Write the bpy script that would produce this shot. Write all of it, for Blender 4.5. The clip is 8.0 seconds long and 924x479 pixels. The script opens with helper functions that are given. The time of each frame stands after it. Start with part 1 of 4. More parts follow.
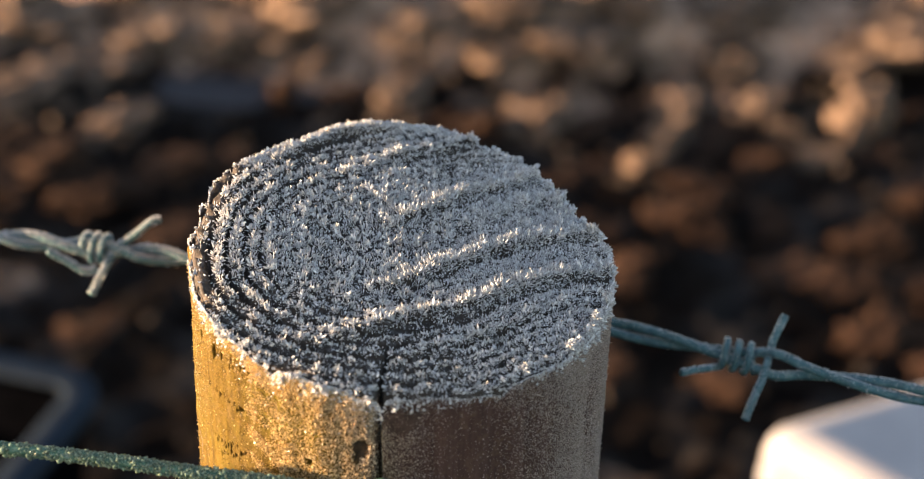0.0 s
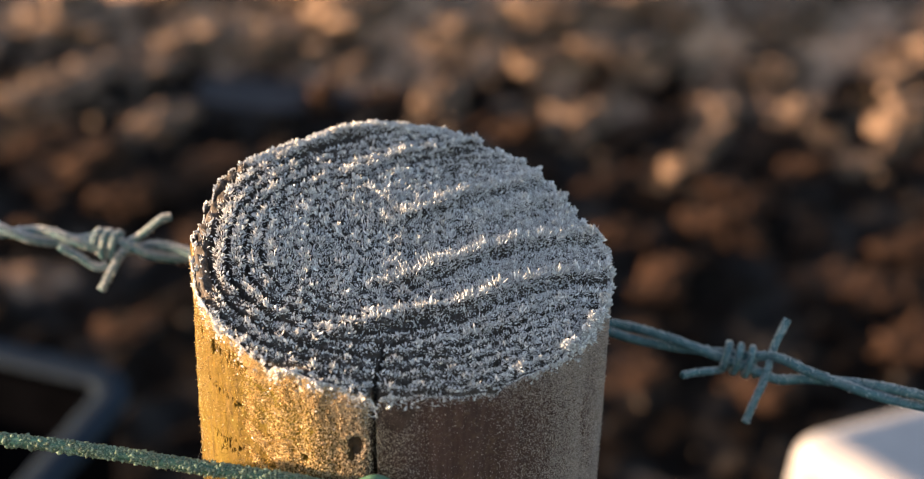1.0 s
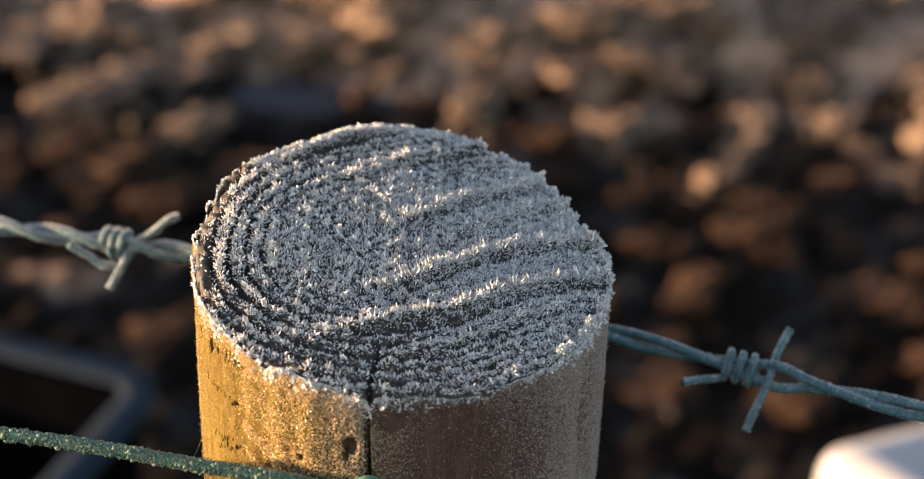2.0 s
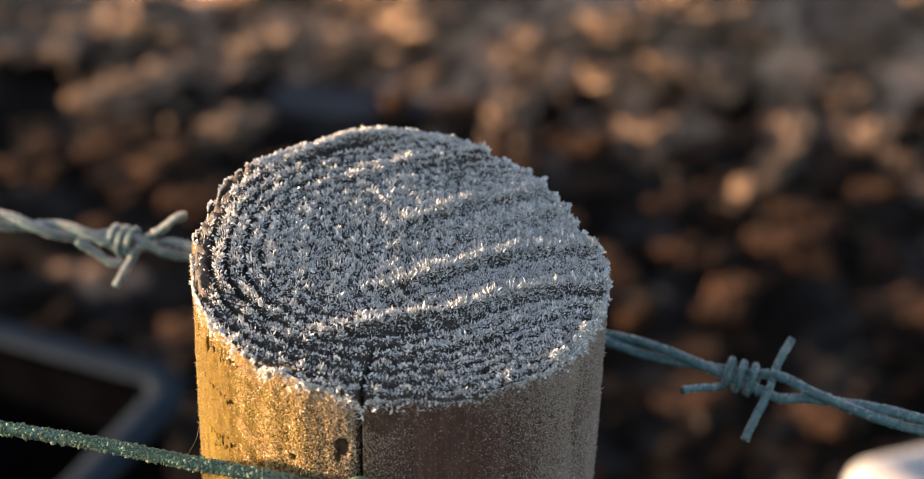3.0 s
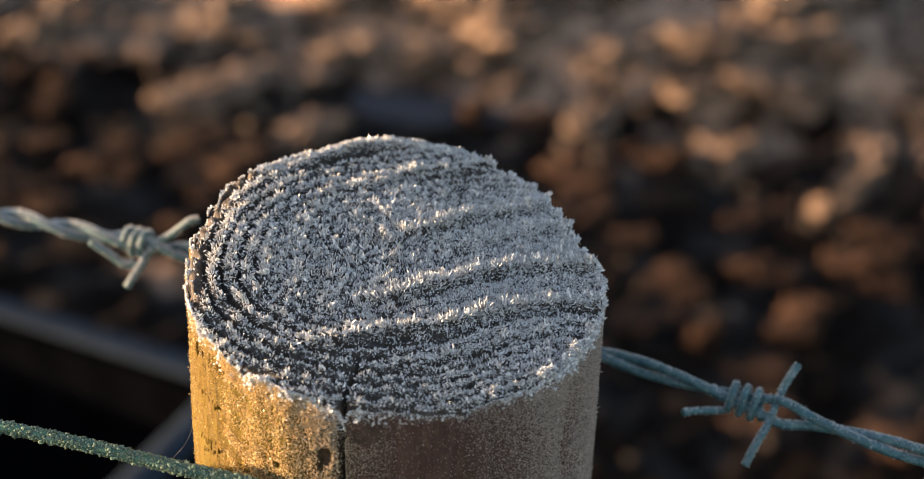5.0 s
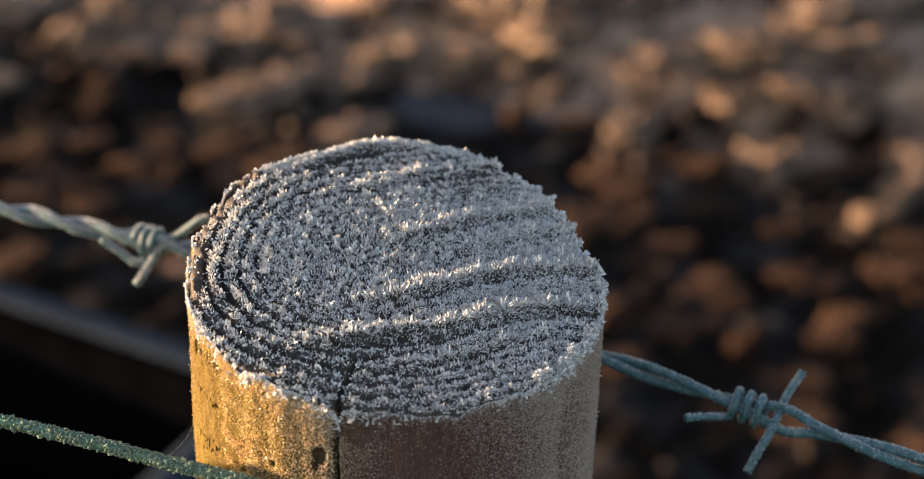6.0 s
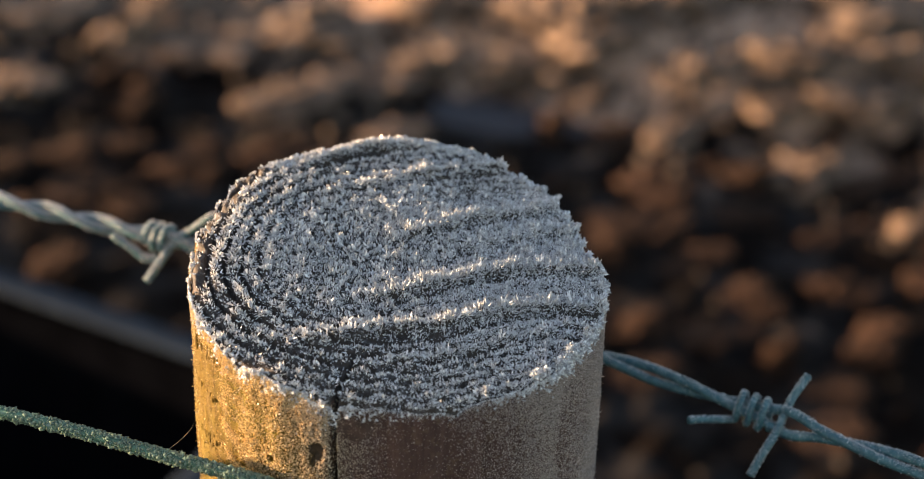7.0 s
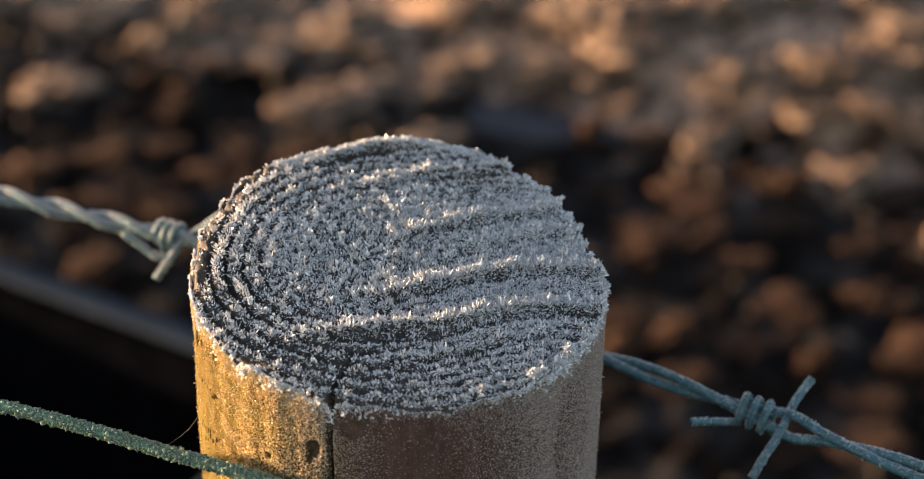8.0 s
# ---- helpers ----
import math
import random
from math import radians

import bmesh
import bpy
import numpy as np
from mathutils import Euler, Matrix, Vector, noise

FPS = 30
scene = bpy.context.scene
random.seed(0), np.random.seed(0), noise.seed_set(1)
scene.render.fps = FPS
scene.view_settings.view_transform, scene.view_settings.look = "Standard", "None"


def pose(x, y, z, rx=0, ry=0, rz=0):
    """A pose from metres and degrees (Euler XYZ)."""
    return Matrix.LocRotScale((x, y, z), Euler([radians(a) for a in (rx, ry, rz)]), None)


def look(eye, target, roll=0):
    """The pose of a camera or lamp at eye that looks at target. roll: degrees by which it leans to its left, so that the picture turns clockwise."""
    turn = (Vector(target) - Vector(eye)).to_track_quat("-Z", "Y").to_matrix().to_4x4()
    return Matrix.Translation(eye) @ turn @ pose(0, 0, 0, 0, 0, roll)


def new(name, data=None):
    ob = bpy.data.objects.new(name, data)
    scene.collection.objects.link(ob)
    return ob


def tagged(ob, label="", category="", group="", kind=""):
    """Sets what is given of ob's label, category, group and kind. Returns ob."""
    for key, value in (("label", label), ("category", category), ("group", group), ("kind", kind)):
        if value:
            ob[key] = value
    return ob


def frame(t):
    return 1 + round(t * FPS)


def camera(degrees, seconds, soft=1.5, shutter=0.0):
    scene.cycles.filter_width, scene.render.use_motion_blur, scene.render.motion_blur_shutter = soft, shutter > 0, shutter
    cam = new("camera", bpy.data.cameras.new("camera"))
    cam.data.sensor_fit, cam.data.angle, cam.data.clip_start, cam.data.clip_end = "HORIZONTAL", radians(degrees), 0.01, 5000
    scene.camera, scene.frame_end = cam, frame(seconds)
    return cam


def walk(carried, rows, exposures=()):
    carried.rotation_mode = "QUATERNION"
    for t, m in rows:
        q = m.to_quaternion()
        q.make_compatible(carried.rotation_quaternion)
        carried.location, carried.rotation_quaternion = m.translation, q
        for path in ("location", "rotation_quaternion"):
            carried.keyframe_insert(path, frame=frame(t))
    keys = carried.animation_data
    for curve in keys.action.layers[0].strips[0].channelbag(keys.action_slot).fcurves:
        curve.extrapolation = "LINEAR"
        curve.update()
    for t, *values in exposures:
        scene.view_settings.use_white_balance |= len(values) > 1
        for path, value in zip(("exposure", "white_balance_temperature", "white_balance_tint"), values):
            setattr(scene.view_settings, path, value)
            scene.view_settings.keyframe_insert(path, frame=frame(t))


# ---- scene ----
cam = camera(30.80, 8.0, 0.85)
PATH = [
    (0, (0.01870, -0.23250, 1.23846), (-0.03192, 0.61994, 0.71810), 1.590),
    (0.5, (0.02211, -0.23342, 1.23895), (-0.04085, 0.61851, 0.71910), 1.478),
    (1, (0.02546, -0.23431, 1.23930), (-0.04969, 0.61725, 0.72045), 1.415),
    (1.5, (0.02845, -0.23485, 1.23931), (-0.05783, 0.61670, 0.72218), 1.415),
    (3, (0.03797, -0.23457, 1.23981), (-0.08243, 0.61492, 0.72613), 1.759),
    (3.5, (0.04135, -0.23325, 1.23989), (-0.09112, 0.61458, 0.72645), 1.789),
    (4, (0.04467, -0.23242, 1.24001), (-0.09985, 0.61418, 0.72777), 1.891),
    (4.5, (0.04778, -0.23136, 1.23996), (-0.10845, 0.61382, 0.72882), 1.939),
    (6, (0.05801, -0.22901, 1.23975), (-0.13705, 0.60956, 0.73107), 1.817),
    (6.5, (0.06112, -0.22869, 1.23940), (-0.14588, 0.60784, 0.73207), 1.691),
    (7, (0.06427, -0.22833, 1.23886), (-0.15498, 0.60609, 0.73321), 1.631),
    (7.5, (0.06756, -0.22780, 1.23867), (-0.16389, 0.60382, 0.73386), 1.452),
    (8, (0.07049, -0.22761, 1.23854), (-0.17157, 0.60181, 0.73509), 1.318),
]
walk(cam, [(t, look(eye, target, roll)) for t, eye, target, roll in PATH], [(0.0, 2.26, 7500, 25), (8.0, 2.26, 7500, 25)])
cam.data.dof.use_dof = True
cam.data.dof.focus_distance = 0.263
cam.data.dof.aperture_fstop = 14.8

# ---- light ----
SUN_ELEV, SUN_AZ = 4.5, 182.5      # degrees; azimuth of the sun from +x, anticlockwise
world = bpy.data.worlds.new("world")
scene.world = world
world.use_nodes = True
wn = world.node_tree.nodes
sky = wn.new("ShaderNodeTexSky")
sky.sky_type = "NISHITA"
sky.sun_disc = False
sky.sun_elevation = radians(SUN_ELEV)
sky.sun_rotation = radians(90 - SUN_AZ)
sky.altitude = 50
sky.ozone_density = 1.4
world.node_tree.links.new(sky.outputs[0], wn["Background"].inputs[0])
wn["Background"].inputs[1].default_value = 0.142
sun_data = bpy.data.lights.new("sun", "SUN")
sun_data.energy = 4.8
sun_data.angle = radians(0.6)
sun_data.color = (1.0, 0.76, 0.48)
sun = new("sun", sun_data)
sa, se = radians(SUN_AZ), radians(SUN_ELEV)
SUN_DIR = Vector((math.cos(sa) * math.cos(se), math.sin(sa) * math.cos(se), math.sin(se)))
sun.matrix_world = look(SUN_DIR * 20, (0, 0, 0))


# ---- materials ----
def material(name):
    m = bpy.data.materials.new(name)
    m.use_nodes = True
    nt = m.node_tree
    return m, nt, nt.nodes["Principled BSDF"], nt.links


def node(nt, kind, **sets):
    n = nt.nodes.new(kind)
    for k, v in sets.items():
        n.inputs[k].default_value = v
    return n


def noise_tex(nt, scale, detail=4.0, rough=0.55, stretch=(1, 1, 1), distort=0.0):
    co = nt.nodes.new("ShaderNodeTexCoord")
    mp = nt.nodes.new("ShaderNodeMapping")
    mp.inputs["Scale"].default_value = stretch
    nz = node(nt, "ShaderNodeTexNoise", Scale=scale, Detail=detail, Roughness=rough, Distortion=distort)
    nt.links.new(co.outputs["Object"], mp.inputs["Vector"])
    nt.links.new(mp.outputs[0], nz.inputs["Vector"])
    return nz.outputs["Fac"]


def ramp(nt, fac, stops):
    r = nt.nodes.new("ShaderNodeValToRGB")
    els = r.color_ramp.elements
    while len(els) < len(stops):
        els.new(0.5)
    for e, (p, c) in zip(els, stops):
        e.position, e.color = p, (*c, 1)
    nt.links.new(fac, r.inputs[0])
    return r.outputs[0]


def mix(nt, fac, a, b, mode="MIX"):
    m = nt.nodes.new("ShaderNodeMix")
    m.data_type, m.blend_type = "RGBA", mode
    for sock, v in ((m.inputs[0], fac), (m.inputs[6], a), (m.inputs[7], b)):
        if isinstance(v, (int, float)):
            sock.default_value = v
        elif isinstance(v, tuple):
            sock.default_value = (*v, 1)
        else:
            nt.links.new(v, sock)
    return m.outputs[2]


def bump(nt, bsdf, fac, strength, distance):
    b = node(nt, "ShaderNodeBump", Strength=strength, Distance=distance)
    nt.links.new(fac, b.inputs["Height"])
    nt.links.new(b.outputs[0], bsdf.inputs["Normal"])


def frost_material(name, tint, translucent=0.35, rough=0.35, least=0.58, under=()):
    """Ice; under tints thin clear grains by the post's ochre and grey sides, with sun and shade painted in."""
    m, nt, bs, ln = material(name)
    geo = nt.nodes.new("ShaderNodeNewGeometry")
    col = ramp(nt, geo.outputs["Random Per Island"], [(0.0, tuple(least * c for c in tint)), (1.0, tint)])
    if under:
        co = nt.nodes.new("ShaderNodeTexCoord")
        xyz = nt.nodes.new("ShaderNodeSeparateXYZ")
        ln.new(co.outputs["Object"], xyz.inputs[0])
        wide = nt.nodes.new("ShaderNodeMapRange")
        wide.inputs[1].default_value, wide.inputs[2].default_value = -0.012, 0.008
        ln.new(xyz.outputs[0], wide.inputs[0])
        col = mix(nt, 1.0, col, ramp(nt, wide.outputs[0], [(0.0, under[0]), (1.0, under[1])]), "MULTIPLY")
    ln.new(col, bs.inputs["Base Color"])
    bs.inputs["Roughness"].default_value = rough
    bs.inputs["IOR"].default_value = 1.31
    tr = nt.nodes.new("ShaderNodeBsdfTranslucent")
    ln.new(col, tr.inputs["Color"])
    mx = node(nt, "ShaderNodeMixShader", Fac=translucent)
    ln.new(bs.outputs[0], mx.inputs[1])
    ln.new(tr.outputs[0], mx.inputs[2])
    ln.new(mx.outputs[0], nt.nodes["Material Output"].inputs["Surface"])
    return m


FROST = frost_material("frost", (0.925, 0.955, 0.985), 0.18, 0.15, 0.42)
# left grains painted sun-gold, right ones dulled, as on the lit and shaded sides
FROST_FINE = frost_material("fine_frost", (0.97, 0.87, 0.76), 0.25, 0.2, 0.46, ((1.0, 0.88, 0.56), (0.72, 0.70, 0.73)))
ICE_BEAD = frost_material("ice_bead", (0.40, 0.56, 0.46), 0.55, 0.06, 0.5)


def make_wood_side():
    m, nt, bs, ln = material("weathered_post_wood")
    grain = noise_tex(nt, 1.0, 6, 0.6, (900, 900, 45))
    patch = noise_tex(nt, 42.0, 5, 0.6, (1, 1, 0.8))
    fine = noise_tex(nt, 900.0, 3, 0.6)
    algae = noise_tex(nt, 75.0, 6, 0.65)
    base = ramp(nt, grain, [(0.28, (0.052, 0.031, 0.003)), (0.48, (0.100, 0.062, 0.004)), (0.78, (0.155, 0.100, 0.006))])
    base = mix(nt, ramp(nt, patch, [(0.38, (0, 0, 0)), (0.62, (1, 1, 1))]), base, (0.10, 0.065, 0.007))
    base = mix(nt, ramp(nt, algae, [(0.50, (0, 0, 0)), (0.66, (0.7, 0.7, 0.7))]), base, (0.125, 0.100, 0.006))
    # the side past the split is painted darker and duller, as it lies in shade
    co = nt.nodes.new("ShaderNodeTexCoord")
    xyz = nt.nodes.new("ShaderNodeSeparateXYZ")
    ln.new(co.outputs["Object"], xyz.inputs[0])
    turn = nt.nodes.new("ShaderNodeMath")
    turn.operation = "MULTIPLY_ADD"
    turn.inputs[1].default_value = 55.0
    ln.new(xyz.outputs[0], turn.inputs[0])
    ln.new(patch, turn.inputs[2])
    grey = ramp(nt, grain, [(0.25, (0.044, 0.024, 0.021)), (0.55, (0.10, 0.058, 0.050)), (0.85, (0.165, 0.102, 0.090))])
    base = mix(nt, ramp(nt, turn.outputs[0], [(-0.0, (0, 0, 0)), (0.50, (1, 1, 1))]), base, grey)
    base = mix(nt, ramp(nt, fine, [(0.52, (0, 0, 0)), (0.70, (0.14, 0.14, 0.14))]), base, (0.40, 0.29, 0.16))
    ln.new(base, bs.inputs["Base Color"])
    bs.inputs["Roughness"].default_value = 0.75
    bs.inputs["Specular IOR Level"].default_value = 0.2
    bump(nt, bs, noise_tex(nt, 2600.0, 4, 0.7), 0.9, 0.0004)
    return m


def make_wood_end():
    m, nt, bs, ln = material("frosted_end_grain")
    a = noise_tex(nt, 260.0, 5, 0.65)
    b = noise_tex(nt, 1400.0, 3, 0.6)
    base = ramp(nt, a, [(0.3, (0.012, 0.009, 0.007)), (0.7, (0.045, 0.032, 0.024))])
    base = mix(nt, ramp(nt, b, [(0.50, (0, 0, 0)), (0.68, (0.14, 0.14, 0.14))]), base, (0.43, 0.47, 0.53))
    ln.new(base, bs.inputs["Base Color"])
    bs.inputs["Roughness"].default_value = 0.75
    bump(nt, bs, b, 0.8, 0.0004)
    return m


def make_plain(name, lo, hi, scale, rough=0.5, bump_mm=0.0, stretch=(1, 1, 1), spec=0.5):
    m, nt, bs, ln = material(name)
    a = noise_tex(nt, scale, 5, 0.6, stretch)
    ln.new(ramp(nt, a, [(0.3, lo), (0.7, hi)]), bs.inputs["Base Color"])
    bs.inputs["Roughness"].default_value = rough
    bs.inputs["Specular IOR Level"].default_value = spec
    if bump_mm:
        bump(nt, bs, noise_tex(nt, scale * 6, 4, 0.6), 0.5, bump_mm / 1000)
    return m


def make_wire_plastic(name, dark, light):
    m, nt, bs, ln = material(name)
    a = noise_tex(nt, 600.0, 4, 0.6)
    base = ramp(nt, a, [(0.35, dark), (0.6, light), (0.8, (0.20, 0.28, 0.27))])
    ln.new(base, bs.inputs["Base Color"])
    bs.inputs["Roughness"].default_value = 0.45
    bump(nt, bs, noise_tex(nt, 2500.0, 3), 0.4, 0.0002)
    return m


def make_soil():
    """Black wet earth with a grey bloom of frost in patches."""
    m, nt, bs, ln = material("dark_soil")
    a = noise_tex(nt, 9.0, 6, 0.65)
    b = noise_tex(nt, 55.0, 6, 0.7)
    bs.inputs["Specular IOR Level"].default_value = 0.04
    wet = ramp(nt, b, [(0.3, (0.0022, 0.0016, 0.0014)), (0.7, (0.0095, 0.0062, 0.0050))])
    bloom = ramp(nt, b, [(0.3, (0.008, 0.008, 0.0086)), (0.7, (0.038, 0.036, 0.037))])
    base = mix(nt, ramp(nt, a, [(0.48, (0, 0, 0)), (0.62, (0.9, 0.9, 0.9))]), wet, bloom)
    dry = ramp(nt, b, [(0.3, (0.23, 0.140, 0.098)), (0.7, (0.58, 0.390, 0.285))])
    co = nt.nodes.new("ShaderNodeTexCoord")
    # a wide patch of dried, frosted ground begins beyond the trough; sunlight is painted into its warm tan
    far = nt.nodes.new("ShaderNodeVectorMath")
    far.operation = "DISTANCE"
    far.inputs[1].default_value = (-0.35, 5.8, 0.0)
    ln.new(co.outputs["Object"], far.inputs[0])
    away = nt.nodes.new("ShaderNodeMapRange")
    away.inputs[1].default_value, away.inputs[2].default_value = 3.72, 3.27
    away.inputs[3].default_value, away.inputs[4].default_value = -0.25, 0.36
    ln.new(far.outputs["Value"], away.inputs[0])
    add = nt.nodes.new("ShaderNodeMath")
    ln.new(away.outputs[0], add.inputs[0])
    ln.new(noise_tex(nt, 9.0, 5, 0.6), add.inputs[1])
    # its edge wanders, and damp spots break it up
    wander = nt.nodes.new("ShaderNodeMapRange")
    wander.inputs[1].default_value, wander.inputs[2].default_value = 0.3, 0.7
    wander.inputs[3].default_value, wander.inputs[4].default_value = -0.22, 0.22
    ln.new(noise_tex(nt, 2.2, 4, 0.6), wander.inputs[0])
    total = nt.nodes.new("ShaderNodeMath")
    ln.new(add.outputs[0], total.inputs[0])
    ln.new(wander.outputs[0], total.inputs[1])
    base = mix(nt, ramp(nt, total.outputs[0], [(0.47, (0, 0, 0)), (0.66, (1, 1, 1))]), base, dry)
    ln.new(base, bs.inputs["Base Color"])
    bs.inputs["Roughness"].default_value = 0.9
    bump(nt, bs, b, 0.6, 0.005)
    return m


def make_clod(name, dark, light):
    """Dried earth: each lump has its own tone, with darker damp spots."""
    m, nt, bs, ln = material(name)
    info = nt.nodes.new("ShaderNodeObjectInfo")
    tone = ramp(nt, info.outputs["Random"], [(0.0, tuple(0.62 * c for c in light)), (1.0, light)])
    spots = noise_tex(nt, 2.8, 5, 0.65)
    base = mix(nt, ramp(nt, spots, [(0.42, (0, 0, 0)), (0.58, (1, 1, 1))]), dark, tone)
    ln.new(base, bs.inputs["Base Color"])
    bs.inputs["Roughness"].default_value = 0.95
    bs.inputs["Specular IOR Level"].default_value = 0.08
    bump(nt, bs, noise_tex(nt, 14.0, 5, 0.7), 0.5, 0.0012)
    return m


def make_straw(name, stops, rough=0.6, thin=0.25):
    m, nt, bs, ln = material(name)
    geo = nt.nodes.new("ShaderNodeNewGeometry")
    col = ramp(nt, geo.outputs["Random Per Island"], stops)
    col = mix(nt, 0.35, col, ramp(nt, noise_tex(nt, 120.0, 4), [(0.3, (0.3, 0.3, 0.3)), (0.7, (1, 1, 1))]), "MULTIPLY")
    ln.new(col, bs.inputs["Base Color"])
    bs.inputs["Roughness"].default_value = rough
    tr = nt.nodes.new("ShaderNodeBsdfTranslucent")
    ln.new(col, tr.inputs["Color"])
    mx = node(nt, "ShaderNodeMixShader", Fac=thin)
    ln.new(bs.outputs[0], mx.inputs[1])
    ln.new(tr.outputs[0], mx.inputs[2])
    ln.new(mx.outputs[0], nt.nodes["Material Output"].inputs["Surface"])
    return m


WOOD_SIDE = make_wood_side()
WOOD_END = make_wood_end()
WOOD_KNOT = make_plain("dark_knot_wood", (0.032, 0.018, 0.014), (0.095, 0.056, 0.045), 500, 0.7, 0.3)
WOOD_SCAR = make_plain("black_brown_scar_wood", (0.022, 0.013, 0.007), (0.070, 0.040, 0.020), 900, 0.8, 0.3)
WIRE_PLASTIC = make_wire_plastic("blue_green_plastic_coating", (0.016, 0.078, 0.100), (0.036, 0.14, 0.170))
LINE_PLASTIC = make_wire_plastic("green_plastic_coating", (0.030, 0.10, 0.068), (0.075, 0.19, 0.130))
SOIL = make_soil()
STRAW = make_straw("dead_grass", [(0.0, (0.16, 0.10, 0.06)), (0.5, (0.34, 0.25, 0.165)), (1.0, (0.52, 0.42, 0.31))])
CLOD = make_clod("tan_soil_clod", (0.048, 0.032, 0.025), (0.295, 0.212, 0.162))
BROWN_CLOD = make_clod("brown_soil_clod", (0.012, 0.007, 0.005), (0.080, 0.046, 0.032))
TAN_CRUMB = make_straw("tan_soil_crumb", [(0.0, (0.030, 0.019, 0.013)), (0.5, (0.065, 0.043, 0.030)), (1.0, (0.11, 0.080, 0.060))], 0.95, 0.0)
CRUMB = make_straw("soil_crumb", [(0.0, (0.006, 0.004, 0.003)), (0.5, (0.020, 0.013, 0.009)), (1.0, (0.060, 0.040, 0.028))], 0.95, 0.0)
PUDDLE_ICE = make_plain("frozen_puddle", (0.014, 0.0155, 0.021), (0.036, 0.038, 0.048), 30, 0.6, 0.8, spec=0.3)
# trough colours are set darker, the rim also bluer, to stand in for shade
BLACK_PLASTIC = make_plain("black_plastic", (0.0010, 0.0011, 0.0015), (0.0024, 0.0026, 0.0034), 40, 1.0, 0.3, spec=0.0)
FROSTED_RIM = make_plain("frost_coated_plastic", (0.008, 0.015, 0.026), (0.018, 0.031, 0.049), 90, 0.8, 0.4, spec=0.05)
WHITE_PLASTIC = make_plain("white_plastic", (0.26, 0.27, 0.305), (0.32, 0.33, 0.365), 25, 0.45, 0.1)


# ---- mesh helpers ----
def mesh_of(name, verts, faces, mat, smooth=False):
    """A mesh from arrays: verts (n, 3), faces (m, k) with k 3 or 4, or a list of such arrays."""
    verts = np.asarray(verts, np.float32)
    groups = faces if isinstance(faces, list) else [faces]
    groups = [np.asarray(g, np.int32) for g in groups if len(g)]
    loops = np.concatenate([g.ravel() for g in groups])
    sizes = np.concatenate([np.full(len(g), g.shape[1], np.int32) for g in groups])
    me = bpy.data.meshes.new(name)
    me.vertices.add(len(verts))
    me.vertices.foreach_set("co", verts.ravel())
    me.loops.add(len(loops))
    me.loops.foreach_set("vertex_index", loops)
    me.polygons.add(len(sizes))
    me.polygons.foreach_set("loop_start", np.r_[0, np.cumsum(sizes)[:-1]].astype(np.int32))
    me.polygons.foreach_set("use_smooth", np.full(len(sizes), smooth))
    me.update(calc_edges=True)
    me.materials.append(mat)
    return me


def part(name, me, parent, label="", kind=""):
    ob = new(name, me)
    ob.parent = parent
    return tagged(ob, label, kind=kind)


def bm_mesh(name, bm, mat, smooth=False):
    me = bpy.data.meshes.new(name)
    bm.to_mesh(me)
    bm.free()
    me.materials.append(mat)
    for p in me.polygons:
        p.use_smooth = smooth
    return me


def grid_faces(rows, cols, wrap=False):
    """Quads of a grid of rows x cols vertices."""
    r = np.arange(rows - 1)[:, None]
    c = np.arange(cols if wrap else cols - 1)[None, :]
    c2 = (c + 1) % cols
    return np.stack([r * cols + c, r * cols + c2, (r + 1) * cols + c2, (r + 1) * cols + c], -1).reshape(-1, 4)


def tube(path, radius, sides=12, tip=0.0):
    """Verts and faces of a closed tube along a path (n, 3)."""
    path = np.asarray(path, float)
    n = len(path)
    rad = np.broadcast_to(np.asarray(radius, float), (n,)).copy()
    tang = np.gradient(path, axis=0)
    tang /= np.linalg.norm(tang, axis=1)[:, None]
    ref = np.array([0.0, 0.0, 1.0]) if abs(tang[0, 2]) < 0.9 else np.array([1.0, 0.0, 0.0])
    u = np.cross(tang[0], ref)
    u /= np.linalg.norm(u)
    rings = []
    ang = np.linspace(0, 2 * np.pi, sides, endpoint=False)
    for k in range(n):
        u = u - tang[k] * (u @ tang[k])
        u /= np.linalg.norm(u)
        v = np.cross(tang[k], u)
        rings.append(path[k] + rad[k] * (np.cos(ang)[:, None] * u + np.sin(ang)[:, None] * v))
    verts = np.concatenate(rings + [path[:1] - tang[:1] * tip, path[-1:] + tang[-1:] * tip])
    quads = grid_faces(n, sides, wrap=True)
    i = np.arange(sides)
    j = (i + 1) % sides
    a, b = n * sides, n * sides + 1
    caps = np.concatenate([np.stack([j, i, np.full(sides, a)], 1), np.stack([(n - 1) * sides + i, (n - 1) * sides + j, np.full(sides, b)], 1)])
    return verts, quads, caps


def smooth_path(points, steps=12):
    """A Catmull-Rom curve through points (n, 3)."""
    p = np.asarray(points, float)
    p = np.concatenate([2 * p[:1] - p[1:2], p, 2 * p[-1:] - p[-2:-1]])
    out = []
    for k in range(1, len(p) - 2):
        t = np.linspace(0, 1, steps, endpoint=False)[:, None]
        a, b, c, d = p[k - 1], p[k], p[k + 1], p[k + 2]
        out.append(0.5 * (2 * b + (c - a) * t + (2 * a - 5 * b + 4 * c - d) * t**2 + (3 * b - a - 3 * c + d) * t**3))
    return np.concatenate(out + [p[-2:-1]])


